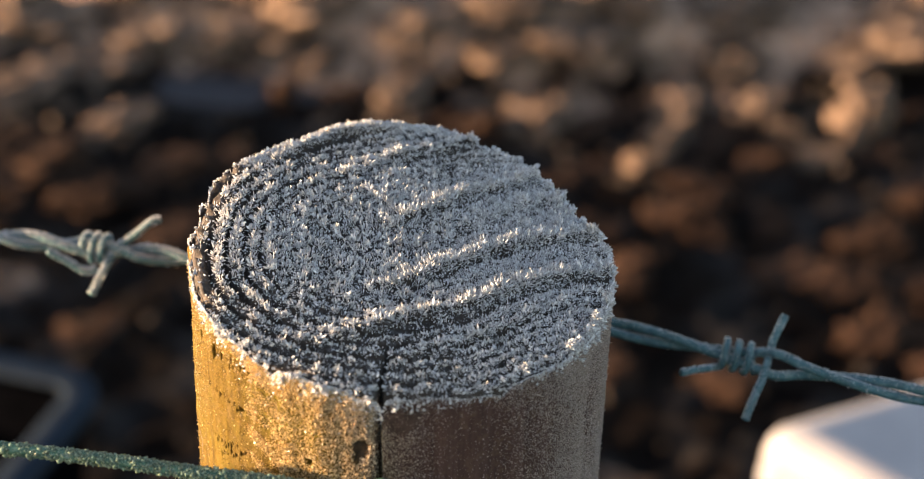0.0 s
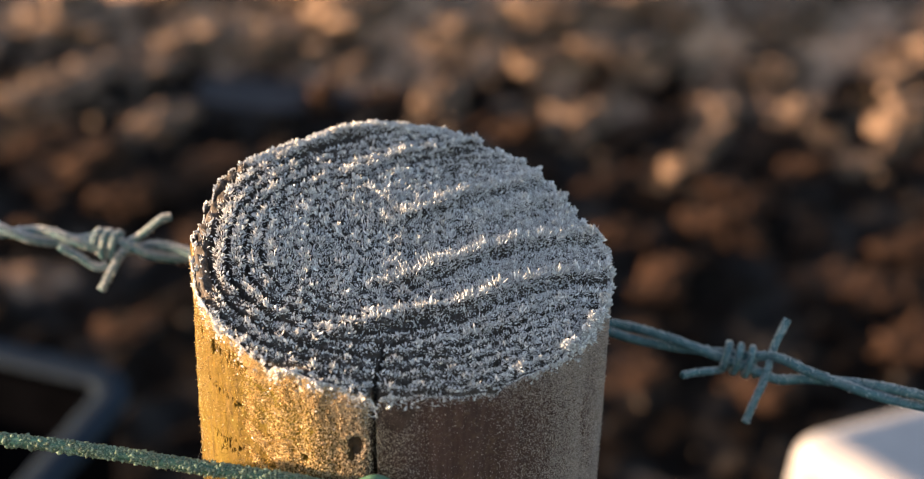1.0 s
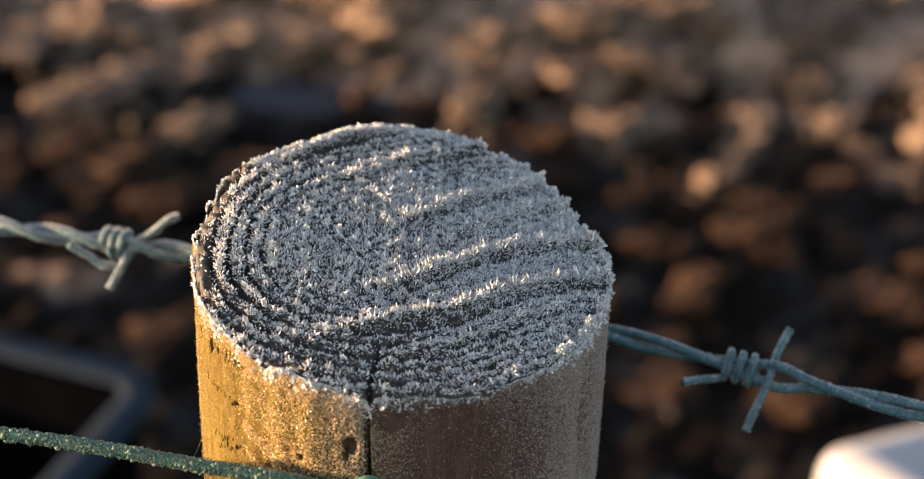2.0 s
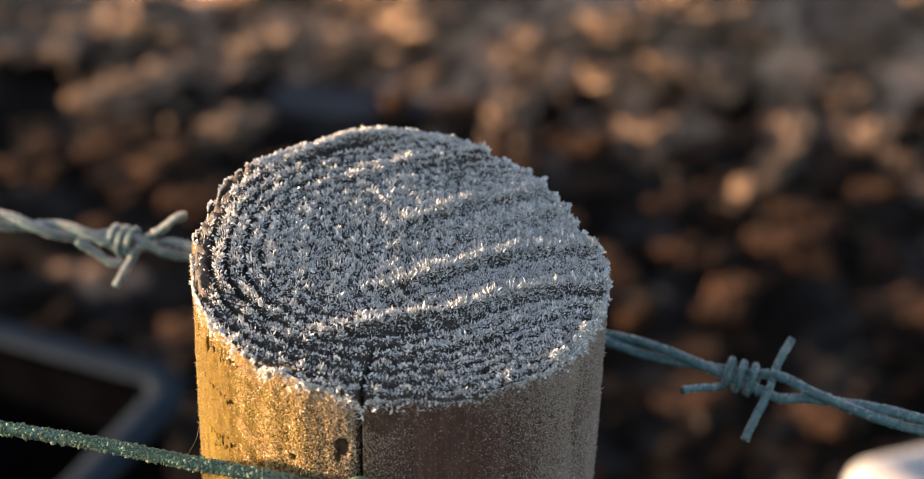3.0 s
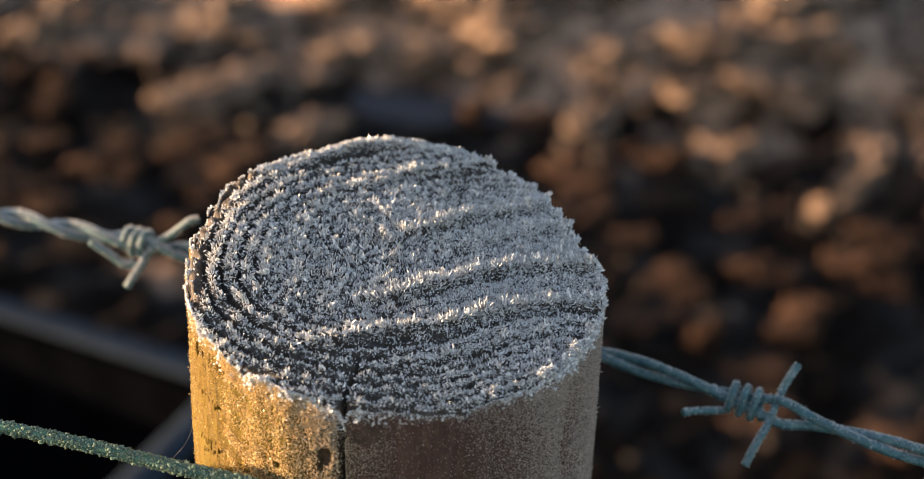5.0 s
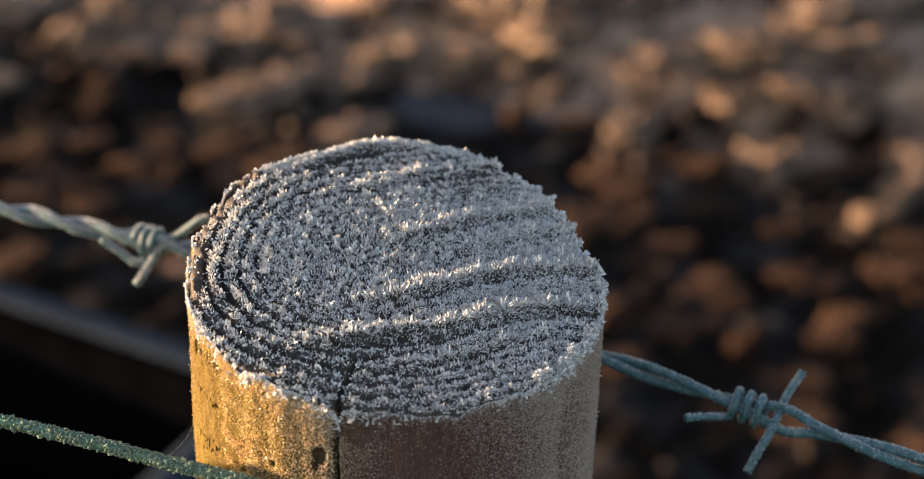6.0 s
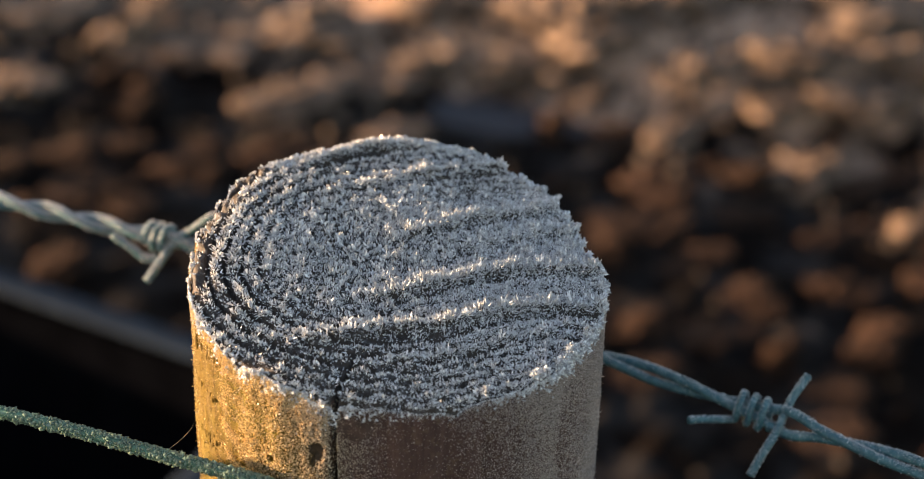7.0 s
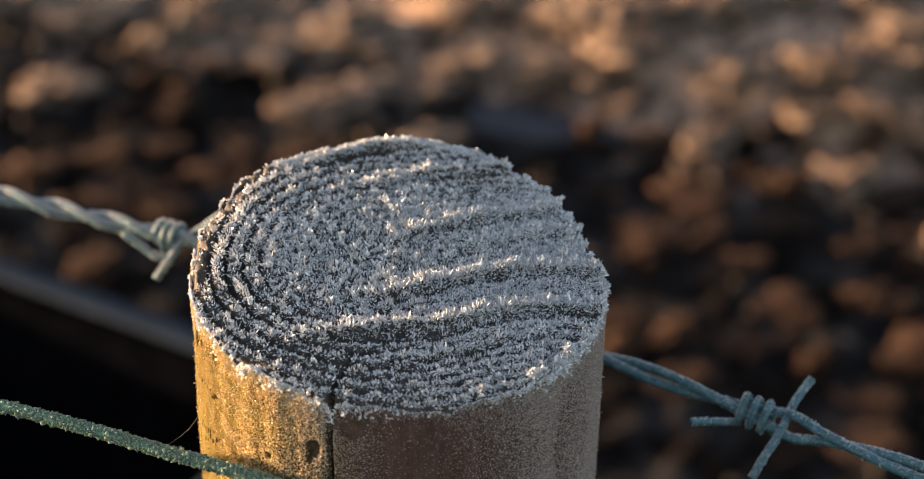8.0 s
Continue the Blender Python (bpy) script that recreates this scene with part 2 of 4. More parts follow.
def tube_mesh(name, path, radius, mat, sides=12, tip=0.0):
    v, q, c = tube(path, radius, sides, tip)
    return mesh_of(name, v, [q, c], mat, True)


def spikes(rng, base, normal, length, width, tilt):
    """Slender four-sided ice needles: base (n, 3), normal (n, 3), length and width (n,), tilt the spread."""
    n = len(base)
    d = normal + tilt[:, None] * rng.normal(size=(n, 3)) if np.ndim(tilt) else normal + tilt * rng.normal(size=(n, 3))
    d /= np.linalg.norm(d, axis=1)[:, None]
    side = np.cross(d, rng.normal(size=(n, 3)))
    side /= np.linalg.norm(side, axis=1)[:, None]
    other = np.cross(d, side)
    w = width[:, None]
    foot = base - d * 0.15 * length[:, None]
    mid = base + d * 0.55 * length[:, None]
    tip = base + d * length[:, None]
    # a flattened blade: wide in one way, thin in the other, widest above its foot
    v = np.stack([foot, mid + side * w, mid + other * w * 0.45, mid - side * w, mid - other * w * 0.45, tip], 1).reshape(-1, 3)
    k = np.arange(n)[:, None, None] * 6
    f = np.array([[0, 2, 1], [0, 3, 2], [0, 4, 3], [0, 1, 4], [5, 1, 2], [5, 2, 3], [5, 3, 4], [5, 4, 1]])[None]
    return v, (k + f).reshape(-1, 3)


def grains(rng, centre, radius, squash=0.35):
    """Small uneven eight-sided ice grains."""
    n = len(centre)
    q = rng.normal(size=(n, 3, 3))
    q[:, 0] /= np.linalg.norm(q[:, 0], axis=1)[:, None]
    q[:, 1] -= q[:, 0] * (q[:, 1] * q[:, 0]).sum(1)[:, None]
    q[:, 1] /= np.linalg.norm(q[:, 1], axis=1)[:, None]
    q[:, 2] = np.cross(q[:, 0], q[:, 1])
    s = radius[:, None] * (1 + squash * rng.normal(size=(n, 3))).clip(0.4, 1.9)
    q = q * s[:, :, None]
    c = centre[:, None]
    v = np.concatenate([c + q, c - q], 1).reshape(-1, 3)
    k = np.arange(n)[:, None, None] * 6
    f = np.array([[0, 1, 2], [1, 3, 2], [3, 4, 2], [4, 0, 2], [1, 0, 5], [3, 1, 5], [4, 3, 5], [0, 4, 5]])[None]
    return v, (k + f).reshape(-1, 3)


def wave(rng, count, low, high):
    """A cheap smooth random field of two variables: a sum of sines, about -1 to 1."""
    k = rng.uniform(low, high, count)
    a = rng.uniform(0, 2 * np.pi, count)
    ph = rng.uniform(0, 2 * np.pi, count)
    return lambda x, y: sum(np.sin(k[i] * (np.cos(a[i]) * x + np.sin(a[i]) * y) + ph[i]) for i in range(count)) / math.sqrt(count)


# ---- ground ----
# clods of turned soil: x and y in metres, half width and half height in centimetres
TAN_CLODS_NEAR_TROUGH = [
    (-0.88, 2.13, 5.0, 1.8), (-0.84, 2.22, 3.2, 1.3), (-0.95, 2.43, 3.5, 3.2), (-1.21, 2.42, 4.1, 1.2), (-1.14, 2.46, 4.1, 1.2), (-0.74, 2.49, 3.3, 1.5),
    (-0.68, 2.09, 3.3, 1.4), (-0.77, 2.29, 4.8, 1.0), (-0.73, 2.33, 3.8, 1.0), (-1.35, 2.08, 3.6, 1.9), (-1.46, 2.37, 4.8, 1.8), (-1.38, 2.40, 4.8, 1.4),
    (-1.25, 2.30, 3.1, 3.3), (-1.14, 2.52, 5.0, 1.6), (-0.64, 2.53, 3.5, 1.7),
]
TAN_CLODS_BEHIND_POST = [
    (-0.53, 2.49, 4.0, 2.4), (-0.56, 2.37, 3.3, 1.4), (-0.46, 2.47, 3.4, 2.6), (-0.40, 2.34, 2.8, 1.3), (-0.40, 2.51, 2.9, 2.1), (-0.24, 2.21, 2.9, 2.6),
    (-0.23, 2.40, 3.9, 1.8), (-0.27, 2.63, 3.7, 2.2), (-0.17, 2.61, 2.6, 2.6), (-0.10, 2.35, 3.4, 1.8), (-0.02, 2.61, 2.6, 2.8), (0.02, 2.51, 3.0, 2.5),
    (-0.02, 2.15, 4.0, 2.5), (-0.33, 2.58, 3.5, 1.9), (-0.47, 2.37, 2.3, 1.2),
]
TAN_CLODS_BEYOND_CONTAINER = [
    (0.13, 2.44, 2.5, 2.0), (0.14, 2.65, 3.7, 3.0), (0.21, 2.25, 2.3, 1.8), (0.19, 2.14, 1.9, 1.9), (0.15, 2.04, 1.8, 1.8), (0.30, 2.36, 2.4, 2.0),
    (0.34, 2.25, 2.4, 2.0), (0.25, 2.73, 4.1, 1.2), (0.33, 2.67, 3.6, 1.3), (0.42, 2.62, 3.1, 3.2), (0.36, 2.47, 2.5, 1.7), (0.50, 2.19, 2.7, 3.5),
    (0.43, 2.11, 2.3, 1.2), (0.51, 2.38, 3.5, 2.3), (0.63, 2.52, 3.0, 3.5), (0.38, 2.17, 1.6, 1.7),
]
BROWN_CLODS = [
    (-0.84, 2.02, 1.7, 1.3), (-0.96, 1.88, 2.2, 1.3), (-0.78, 1.91, 4.8, 2.3), (-1.12, 2.11, 1.8, 1.8), (-0.43, 2.21, 1.4, 2.4), (-0.25, 2.07, 2.2, 1.2),
    (-0.11, 2.12, 2.2, 2.0), (0.26, 1.97, 2.4, 1.0), (0.32, 2.07, 1.7, 0.9), (0.05, 1.86, 2.4, 1.5), (0.19, 1.89, 2.6, 1.5), (0.24, 1.86, 2.2, 1.2),
    (0.00, 1.65, 1.2, 2.2), (0.12, 1.69, 1.9, 1.2), (0.08, 1.50, 2.6, 1.1), (0.07, 2.03, 2.0, 1.3), (-0.13, 1.89, 1.9, 1.0), (0.48, 1.86, 3.0, 1.4),
    (0.55, 1.97, 1.6, 1.2), (0.60, 2.25, 1.4, 0.9), (0.45, 1.61, 2.5, 1.4), (0.25, 1.49, 2.8, 1.2),
]
BROWN_CLODS_NEAR_TROUGH = [
    (-1.20, 2.17, 2.3, 1.9), (-1.11, 2.06, 2.2, 1.2), (-1.23, 1.80, 3.0, 1.7), (-1.02, 1.80, 2.4, 1.3), (-1.00, 1.57, 2.2, 1.2), (-0.18, 1.66, 2.2, 1.3),
    (-0.58, 1.53, 2.5, 1.3), (-0.66, 1.85, 2.9, 1.4), (-0.56, 1.95, 2.6, 1.3), (-0.06, 1.80, 2.4, 1.0), (-0.20, 1.94, 2.5, 1.1),
]
# low swells of the ground: x, y, reach, height
SWELLS = [(-0.40, 2.54, 0.15, 0.038), (-0.74, 2.58, 0.15, 0.030), (-0.06, 2.68, 0.15, 0.030), (0.36, 2.75, 0.20, 0.018), (-1.22, 2.60, 0.20, 0.018), (-0.26, 2.36, 0.10, 0.012), (0.03, 2.42, 0.10, 0.012), (0.46, 2.30, 0.12, 0.014), (-0.84, 2.18, 0.11, 0.012)]
# hollows with frozen, frost-grey soil
HOLLOWS = [(-1.02, 2.20, 0.10), (-0.36, 2.17, 0.08), (0.07, 2.30, 0.10), (0.13, 2.20, 0.08), (0.28, 2.16, 0.07), (-0.02, 1.98, 0.10), (-0.30, 2.40, 0.06), (0.42, 2.40, 0.07), (-0.16, 2.24, 0.07)]


def ground_height(x, y):
    rough = 1 - 0.45 * np.clip((y - 2.30) / 0.25, 0, 1)
    z = GW1(x, y) * 0.003 + rough * ((1 - np.abs(GW2(x, y))) * 0.012 + GW3(x, y) * 0.003 - 0.012)
    # a low bank rises towards the right beyond the trough
    bank = np.clip((y - 2.29) / 0.20, 0, 1)
    z = z + (0.095 * np.clip((x + 1.08) / 0.90, 0, 1) - 0.025 * np.clip((x + 0.1) / 0.7, 0, 1)) * bank**2 * (3 - 2 * bank)
    for cx, cy, r, h in SWELLS:
        z = z + h * np.exp(-((x - cx) ** 2 + (y - cy) ** 2) / r**2)
    for cx, cy, r in HOLLOWS:
        z = z - 0.016 * np.exp(-((x - cx) ** 2 + (y - cy) ** 2) / r**2)
    return z


def build_ground():
    fx = np.arange(-2.2, 1.3, 0.0125)
    fy = np.arange(0.6, 3.5, 0.0125)
    far = 0.0125 * 1.18 ** np.arange(1, 62)
    far = np.cumsum(far)
    far = far[far < 900]
    xs = np.concatenate([fx[0] - far[::-1], fx, fx[-1] + far])
    ys = np.concatenate([fy[0] - far[::-1], fy, fy[-1] + far])
    X, Y = np.meshgrid(xs, ys)
    gone = np.hypot(np.maximum(0, np.maximum(-2.0 - X, X - 1.1)), np.maximum(0, np.maximum(0.8 - Y, Y - 3.3)))
    Z = ground_height(X, Y) * np.exp(-((gone / 0.8) ** 2))
    dp = ((X - PUDDLE[0]) / PUDDLE[2]) ** 2 + ((Y - PUDDLE[1]) / PUDDLE[3]) ** 2
    Z = np.where(dp < 1.6, Z * np.clip((dp - 0.9) / 0.7, 0, 1) - 0.012 * np.clip((1.6 - dp) / 0.7, 0, 1), Z)
    v = np.stack([X, Y, Z], -1).reshape(-1, 3)
    me = mesh_of("ground", v, grid_faces(len(ys), len(xs)), SOIL, True)
    return tagged(new("ground", me), "dark turned soil with frosted hollows and brown clods", "ground", kind="structure")


grng = np.random.default_rng(5)
GW1, GW2, GW3, GW4 = wave(grng, 7, 4, 14), wave(grng, 9, 18, 55), wave(grng, 8, 60, 150), wave(grng, 12, 20, 50)
PUDDLE = (-0.52, 2.235, 0.13, 0.055)
build_ground()


def build_puddle():
    rng = np.random.default_rng(11)
    a = np.linspace(0, 2 * np.pi, 48, endpoint=False)
    r = 1.05 + 0.10 * np.sin(3 * a + 1) + 0.06 * np.sin(5 * a + 2) + 0.02 * rng.normal(size=48)
    rim = np.stack([PUDDLE[0] + PUDDLE[2] * r * np.cos(a), PUDDLE[1] + PUDDLE[3] * r * np.sin(a), np.full(48, -0.006)], 1)
    low = rim - (0, 0, 0.006)
    v = np.concatenate([rim, low, [[PUDDLE[0], PUDDLE[1], -0.006]]])
    i = np.arange(48)
    j = (i + 1) % 48
    me = mesh_of("frozen_puddle", v, [np.stack([i, j, np.full(48, 96)], 1), np.stack([i, i + 48, j + 48, j], 1)], PUDDLE_ICE)
    return tagged(new("frozen_puddle", me), "dark frozen puddle lying in a hollow of the soil", "puddle")


build_puddle()


def clod_mesh(seed, mat):
    """A crumbling lump of turned soil, about one metre in half width; it is scaled where it lies."""
    rng = np.random.default_rng(seed)
    bm = bmesh.new()
    bmesh.ops.create_icosphere(bm, subdivisions=4, radius=1.0)
    off = Vector(rng.uniform(-20, 20, 3))
    for vert in bm.verts:
        d = vert.co.normalized()
        k = 1 + 0.65 * noise.noise(d * 1.2 + off) + 0.80 * noise.noise(d * 2.6 + off) + 0.80 * (0.3 - abs(noise.noise(d * 4.5 + off))) + 0.22 * noise.noise(d * 13.0 + off)
        # it leans away from the sun's side, a shape made to widen its lit slope
        vert.co = Vector((d.x + 0.75 * max(d.z, 0.0), d.y, max(d.z, -0.45))) * k
    return bm_mesh("soil_clod", bm, mat, True)


def lay_clods():
    rng = random.Random(4)
    tan = [clod_mesh(61 + k, CLOD) for k in range(5)]
    brown = [clod_mesh(71 + k, BROWN_CLOD) for k in range(4)]
    tan_rows = TAN_CLODS_NEAR_TROUGH + TAN_CLODS_BEHIND_POST + TAN_CLODS_BEYOND_CONTAINER
    for kinds, rows, label in (
        (tan, tan_rows, "frost-dried tan clod of turned soil lying on dark ground"),
        (brown, BROWN_CLODS + BROWN_CLODS_NEAR_TROUGH, "damp dark brown clod of turned soil lying on dark ground"),
    ):
        more = [(rng.uniform(-1.7, 0.9), rng.uniform(2.36, 3.05), rng.uniform(2.8, 6.4), rng.uniform(1.1, 2.5)) for k in range(78)]
        more += [(rng.uniform(-1.0, -0.3), rng.uniform(2.36, 2.66), rng.uniform(3.0, 6.0), rng.uniform(1.3, 2.4)) for k in range(26)]
        # few lie on the smooth bank
        more = [row for k, row in enumerate(more) if k % 5 < 2 or not -1.1 < row[0] < -0.1]
        if kinds is brown:
            more = [(rng.uniform(-0.35, 0.75), rng.uniform(1.5, 2.25), rng.uniform(1.3, 2.9), rng.uniform(0.5, 1.3)) for k in range(46)]
            more += [(rng.uniform(-1.3, -0.3), rng.uniform(1.7, 2.15), rng.uniform(1.3, 2.9), rng.uniform(0.5, 1.2)) for k in range(22)]
        for k, (x, y, wide, high) in enumerate(rows + more):
            z = float(ground_height(np.array(x), np.array(y))) + 0.0035 * high
            ob = new("soil_clod", kinds[k % len(kinds)])
            size = Matrix.Diagonal((wide * rng.uniform(0.0112, 0.0145), wide * rng.uniform(0.0105, 0.0145), high * 0.0120, 1))
            ob.matrix_basis = pose(x, y, z, 0, 0, rng.uniform(-35, 35)) @ size
            tagged(ob, label, "soil clod", "soil clods on the ground")


lay_clods()


def lumps(rng, at, size):
    """Small uneven crumbs of soil: twenty-faced, squashed and turned."""
    n = len(at)
    g = (1 + 5**0.5) / 2
    ico = np.array([(-1, g, 0), (1, g, 0), (-1, -g, 0), (1, -g, 0), (0, -1, g), (0, 1, g), (0, -1, -g), (0, 1, -g), (g, 0, -1), (g, 0, 1), (-g, 0, -1), (-g, 0, 1)]) / 1.9
    tri = np.array([(0, 11, 5), (0, 5, 1), (0, 1, 7), (0, 7, 10), (0, 10, 11), (1, 5, 9), (5, 11, 4), (11, 10, 2), (10, 7, 6), (7, 1, 8)])
    tri = np.concatenate([tri, [(3, 9, 4), (3, 4, 2), (3, 2, 6), (3, 6, 8), (3, 8, 9), (4, 9, 5), (2, 4, 11), (6, 2, 10), (8, 6, 7), (9, 8, 1)]])
    p = ico[None] * (1 + 0.28 * rng.normal(size=(n, 12, 1))).clip(0.4, 1.6)
    a = rng.uniform(0, 2 * np.pi, n)
    c, s = np.cos(a)[:, None], np.sin(a)[:, None]
    p = np.stack([c * p[..., 0] - s * p[..., 1], s * p[..., 0] + c * p[..., 1], 0.8 * p[..., 2]], -1)
    v = at[:, None] + p * size[:, None, None]
    return v.reshape(-1, 3), (np.arange(n)[:, None, None] * 12 + tri[None]).reshape(-1, 3)


def crumb_amount(x, y):
    """Crumbs lie in patches, few of them in the hollows."""
    m = 0.55 * GW4(x, y) + np.clip((y - 2.10) / 0.7, -0.45, 0.5)
    for cx, cy, r in HOLLOWS:
        m = m - 1.6 * np.exp(-((x - cx) ** 2 + (y - cy) ** 2) / r**2)
    return m - 3.0 * np.exp(-(((x - PUDDLE[0]) / PUDDLE[2]) ** 2) - ((y - PUDDLE[1]) / PUDDLE[3]) ** 2)


def scatter_crumbs():
    rng = np.random.default_rng(21)
    n = 30000
    x, y = rng.uniform(-2.6, 1.8, n), rng.uniform(0.9, 4.2, n)
    out = np.hypot(np.maximum(0, np.maximum(-1.9 - x, x - 1.0)), np.maximum(0, np.maximum(1.2 - y, y - 3.2)))
    keep = (crumb_amount(x, y) + 0.4 * rng.normal(size=n) > 0.25) & (rng.uniform(0, 1, n) < np.exp(-out / 0.35))
    x, y = x[keep], y[keep]
    size = np.clip(0.004 * rng.lognormal(0, 0.45, len(x)), 0.002, 0.011)
    z = ground_height(x, y) + 0.4 * size
    v, f = lumps(rng, np.stack([x, y, z], 1), size)
    tagged(new("soil_crumbs", mesh_of("soil_crumbs", v, f, CRUMB)), "loose brown soil crumbs between the clods", "soil", kind="stuff")


def scatter_fallen():
    """Crumbs that fell from the tan clods and lie round them."""
    rng = np.random.default_rng(22)
    at, sizes = [], []
    for x, y, wide, high in TAN_CLODS_NEAR_TROUGH + TAN_CLODS_BEHIND_POST + TAN_CLODS_BEYOND_CONTAINER:
        n = int(16 * wide)
        r = 0.012 * wide * np.abs(rng.normal(size=n)) + 0.004 * wide
        a = rng.uniform(0, 2 * np.pi, n)
        px, py = x + r * np.cos(a) * 1.2, y + r * np.sin(a) * 1.5
        size = np.clip(0.0055 * rng.lognormal(0, 0.5, n), 0.003, 0.014)
        at.append(np.stack([px, py, ground_height(px, py) + 0.45 * size], 1))
        sizes.append(size)
    v, f = lumps(rng, np.concatenate(at), np.concatenate(sizes))
    tagged(new("fallen_crumbs", mesh_of("fallen_crumbs", v, f, TAN_CRUMB)), "dry tan soil crumbs fallen from the clods", "soil", kind="stuff")


scatter_crumbs()
scatter_fallen()


def blades(rng, n, reach, height, width, droop, spread=0.35):
    """Curved dead grass blades growing out of one root."""
    az = rng.uniform(0, 2 * np.pi, n)
    L = reach * rng.uniform(0.45, 1.0, n)
    Hh = height * rng.uniform(0.35, 1.0, n)
    root = np.stack([rng.normal(size=n) * reach * spread, rng.normal(size=n) * reach * spread, np.full(n, -0.01)], 1)
    steps = 5
    t = np.linspace(0, 1, steps)[None, :]
    out = L[:, None] * t**1.2
    up = Hh[:, None] * (t * (1 + droop) - droop * 1.6 * t**2.4)
    w = width * rng.uniform(0.5, 1.2, n)[:, None] * (1 - 0.75 * t)
    cx = root[:, 0:1] + np.cos(az)[:, None] * out
    cy = root[:, 1:2] + np.sin(az)[:, None] * out
    cz = root[:, 2:3] + up
    tw = az[:, None] + np.pi / 2 + 0.5 * rng.normal(size=n)[:, None]
    dx, dy = np.cos(tw) * w, np.sin(tw) * w
    a = np.stack([cx - dx, cy - dy, cz], -1)
    b = np.stack([cx + dx, cy + dy, cz + 0.3 * w], -1)
    v = np.stack([a, b], 2).reshape(-1, 3)
    k = (np.arange(n)[:, None] * steps * 2 + np.arange(steps - 1)[None, :] * 2)[..., None]
    return v, (k + np.array([0, 1, 3, 2])).reshape(-1, 4)


def scatter_straw():
    """A loose mat of dead grass that thickens away from the fence."""
    rng = np.random.default_rng(23)
    vs, fs, k = [], [], 0
    for _ in range(700):
        x, y = rng.uniform(-2.0, 1.1), rng.uniform(1.9, 3.4)
        if float(crumb_amount(np.array(x), np.array(y))) + 0.25 * rng.normal() < 0.35 or rng.uniform() > np.clip((y - 2.0) / 0.6, 0.05, 1):
            continue
        v, f = blades(rng, 14, rng.uniform(0.03, 0.06), rng.uniform(0.010, 0.022), 0.0045, 0.5, 0.6)
        z = float(ground_height(np.array(x), np.array(y)))
        vs.append(v + (x, y, z))
        fs.append(f + k)
        k += len(v)
    ob = new("dead_grass", mesh_of("dead_grass", np.concatenate(vs), np.concatenate(fs), STRAW))
    tagged(ob, "loose mat of pale dead grass on dark soil", "grass", kind="stuff")


scatter_straw()


# ---- things beyond the fence ----
def rounded_box(bm, size, bevel, segments):
    bmesh.ops.create_cube(bm, size=1.0)
    bmesh.ops.scale(bm, vec=size, verts=bm.verts)
    bmesh.ops.translate(bm, vec=(0, 0, size[2] / 2), verts=bm.verts)
    bmesh.ops.bevel(bm, geom=list(bm.edges), offset=bevel, segments=segments, profile=0.5, affect="EDGES")


def round_rect(w, d, r, steps=5):
    out = []
    for cx, cy, a0 in ((w / 2 - r, d / 2 - r, 0), (-w / 2 + r, d / 2 - r, 90), (-w / 2 + r, -d / 2 + r, 180), (w / 2 - r, -d / 2 + r, 270)):
        for k in range(steps + 1):
            a = radians(a0 + 90 * k / steps)
            out.append((cx + r * math.cos(a), cy + r * math.sin(a)))
    return out


def ring_band(bm, loops):
    """Quads between successive loops of the same count; loops are lists of (x, y, z)."""
    vs = [[bm.verts.new(p) for p in lp] for lp in loops]
    n = len(vs[0])
    for a, b in zip(vs, vs[1:]):
        for k in range(n):
            bm.faces.new((a[k], a[(k + 1) % n], b[(k + 1) % n], b[k]))
    return vs


def build_trough():
    w, d, h = 0.68, 0.44, 0.60
    ob = new("water_trough")
    bm = bmesh.new()
    inset = lambda g, z: [(x, y, z) for x, y in round_rect(w - 2 * g, d - 2 * g, max(0.012, 0.03 - g))]
    vs = ring_band(bm, [inset(0.045, 0.0), inset(0.006, h - 0.03), inset(0.006, h - 0.012), inset(0.012, h - 0.012), inset(0.018, h - 0.014), inset(0.056, 0.02)])
    bm.faces.new(vs[0][::-1])
    bm.faces.new(vs[-1])
    part("basin", bm_mesh("basin", bm, BLACK_PLASTIC, True), ob, "black plastic basin")
    bm = bmesh.new()
    ring_band(bm, [inset(0.004, h - 0.014), inset(-0.004, h - 0.010), inset(-0.004, h - 0.002), inset(-0.002, h), inset(0.016, h), inset(0.017, h - 0.001), inset(0.017, h - 0.004), inset(0.004, h - 0.014)])
    part("rim", bm_mesh("rim", bm, FROSTED_RIM, True), ob, "frost-coated rim with dark blue shade in its colour")
    ob.matrix_basis = pose(-0.257, 0.620, 0, 0, 0, -12.8) @ pose(-w / 2, -d / 2, 0)
    return tagged(ob, "black plastic water trough with a frosted rim standing on soil", "trough")


build_trough()


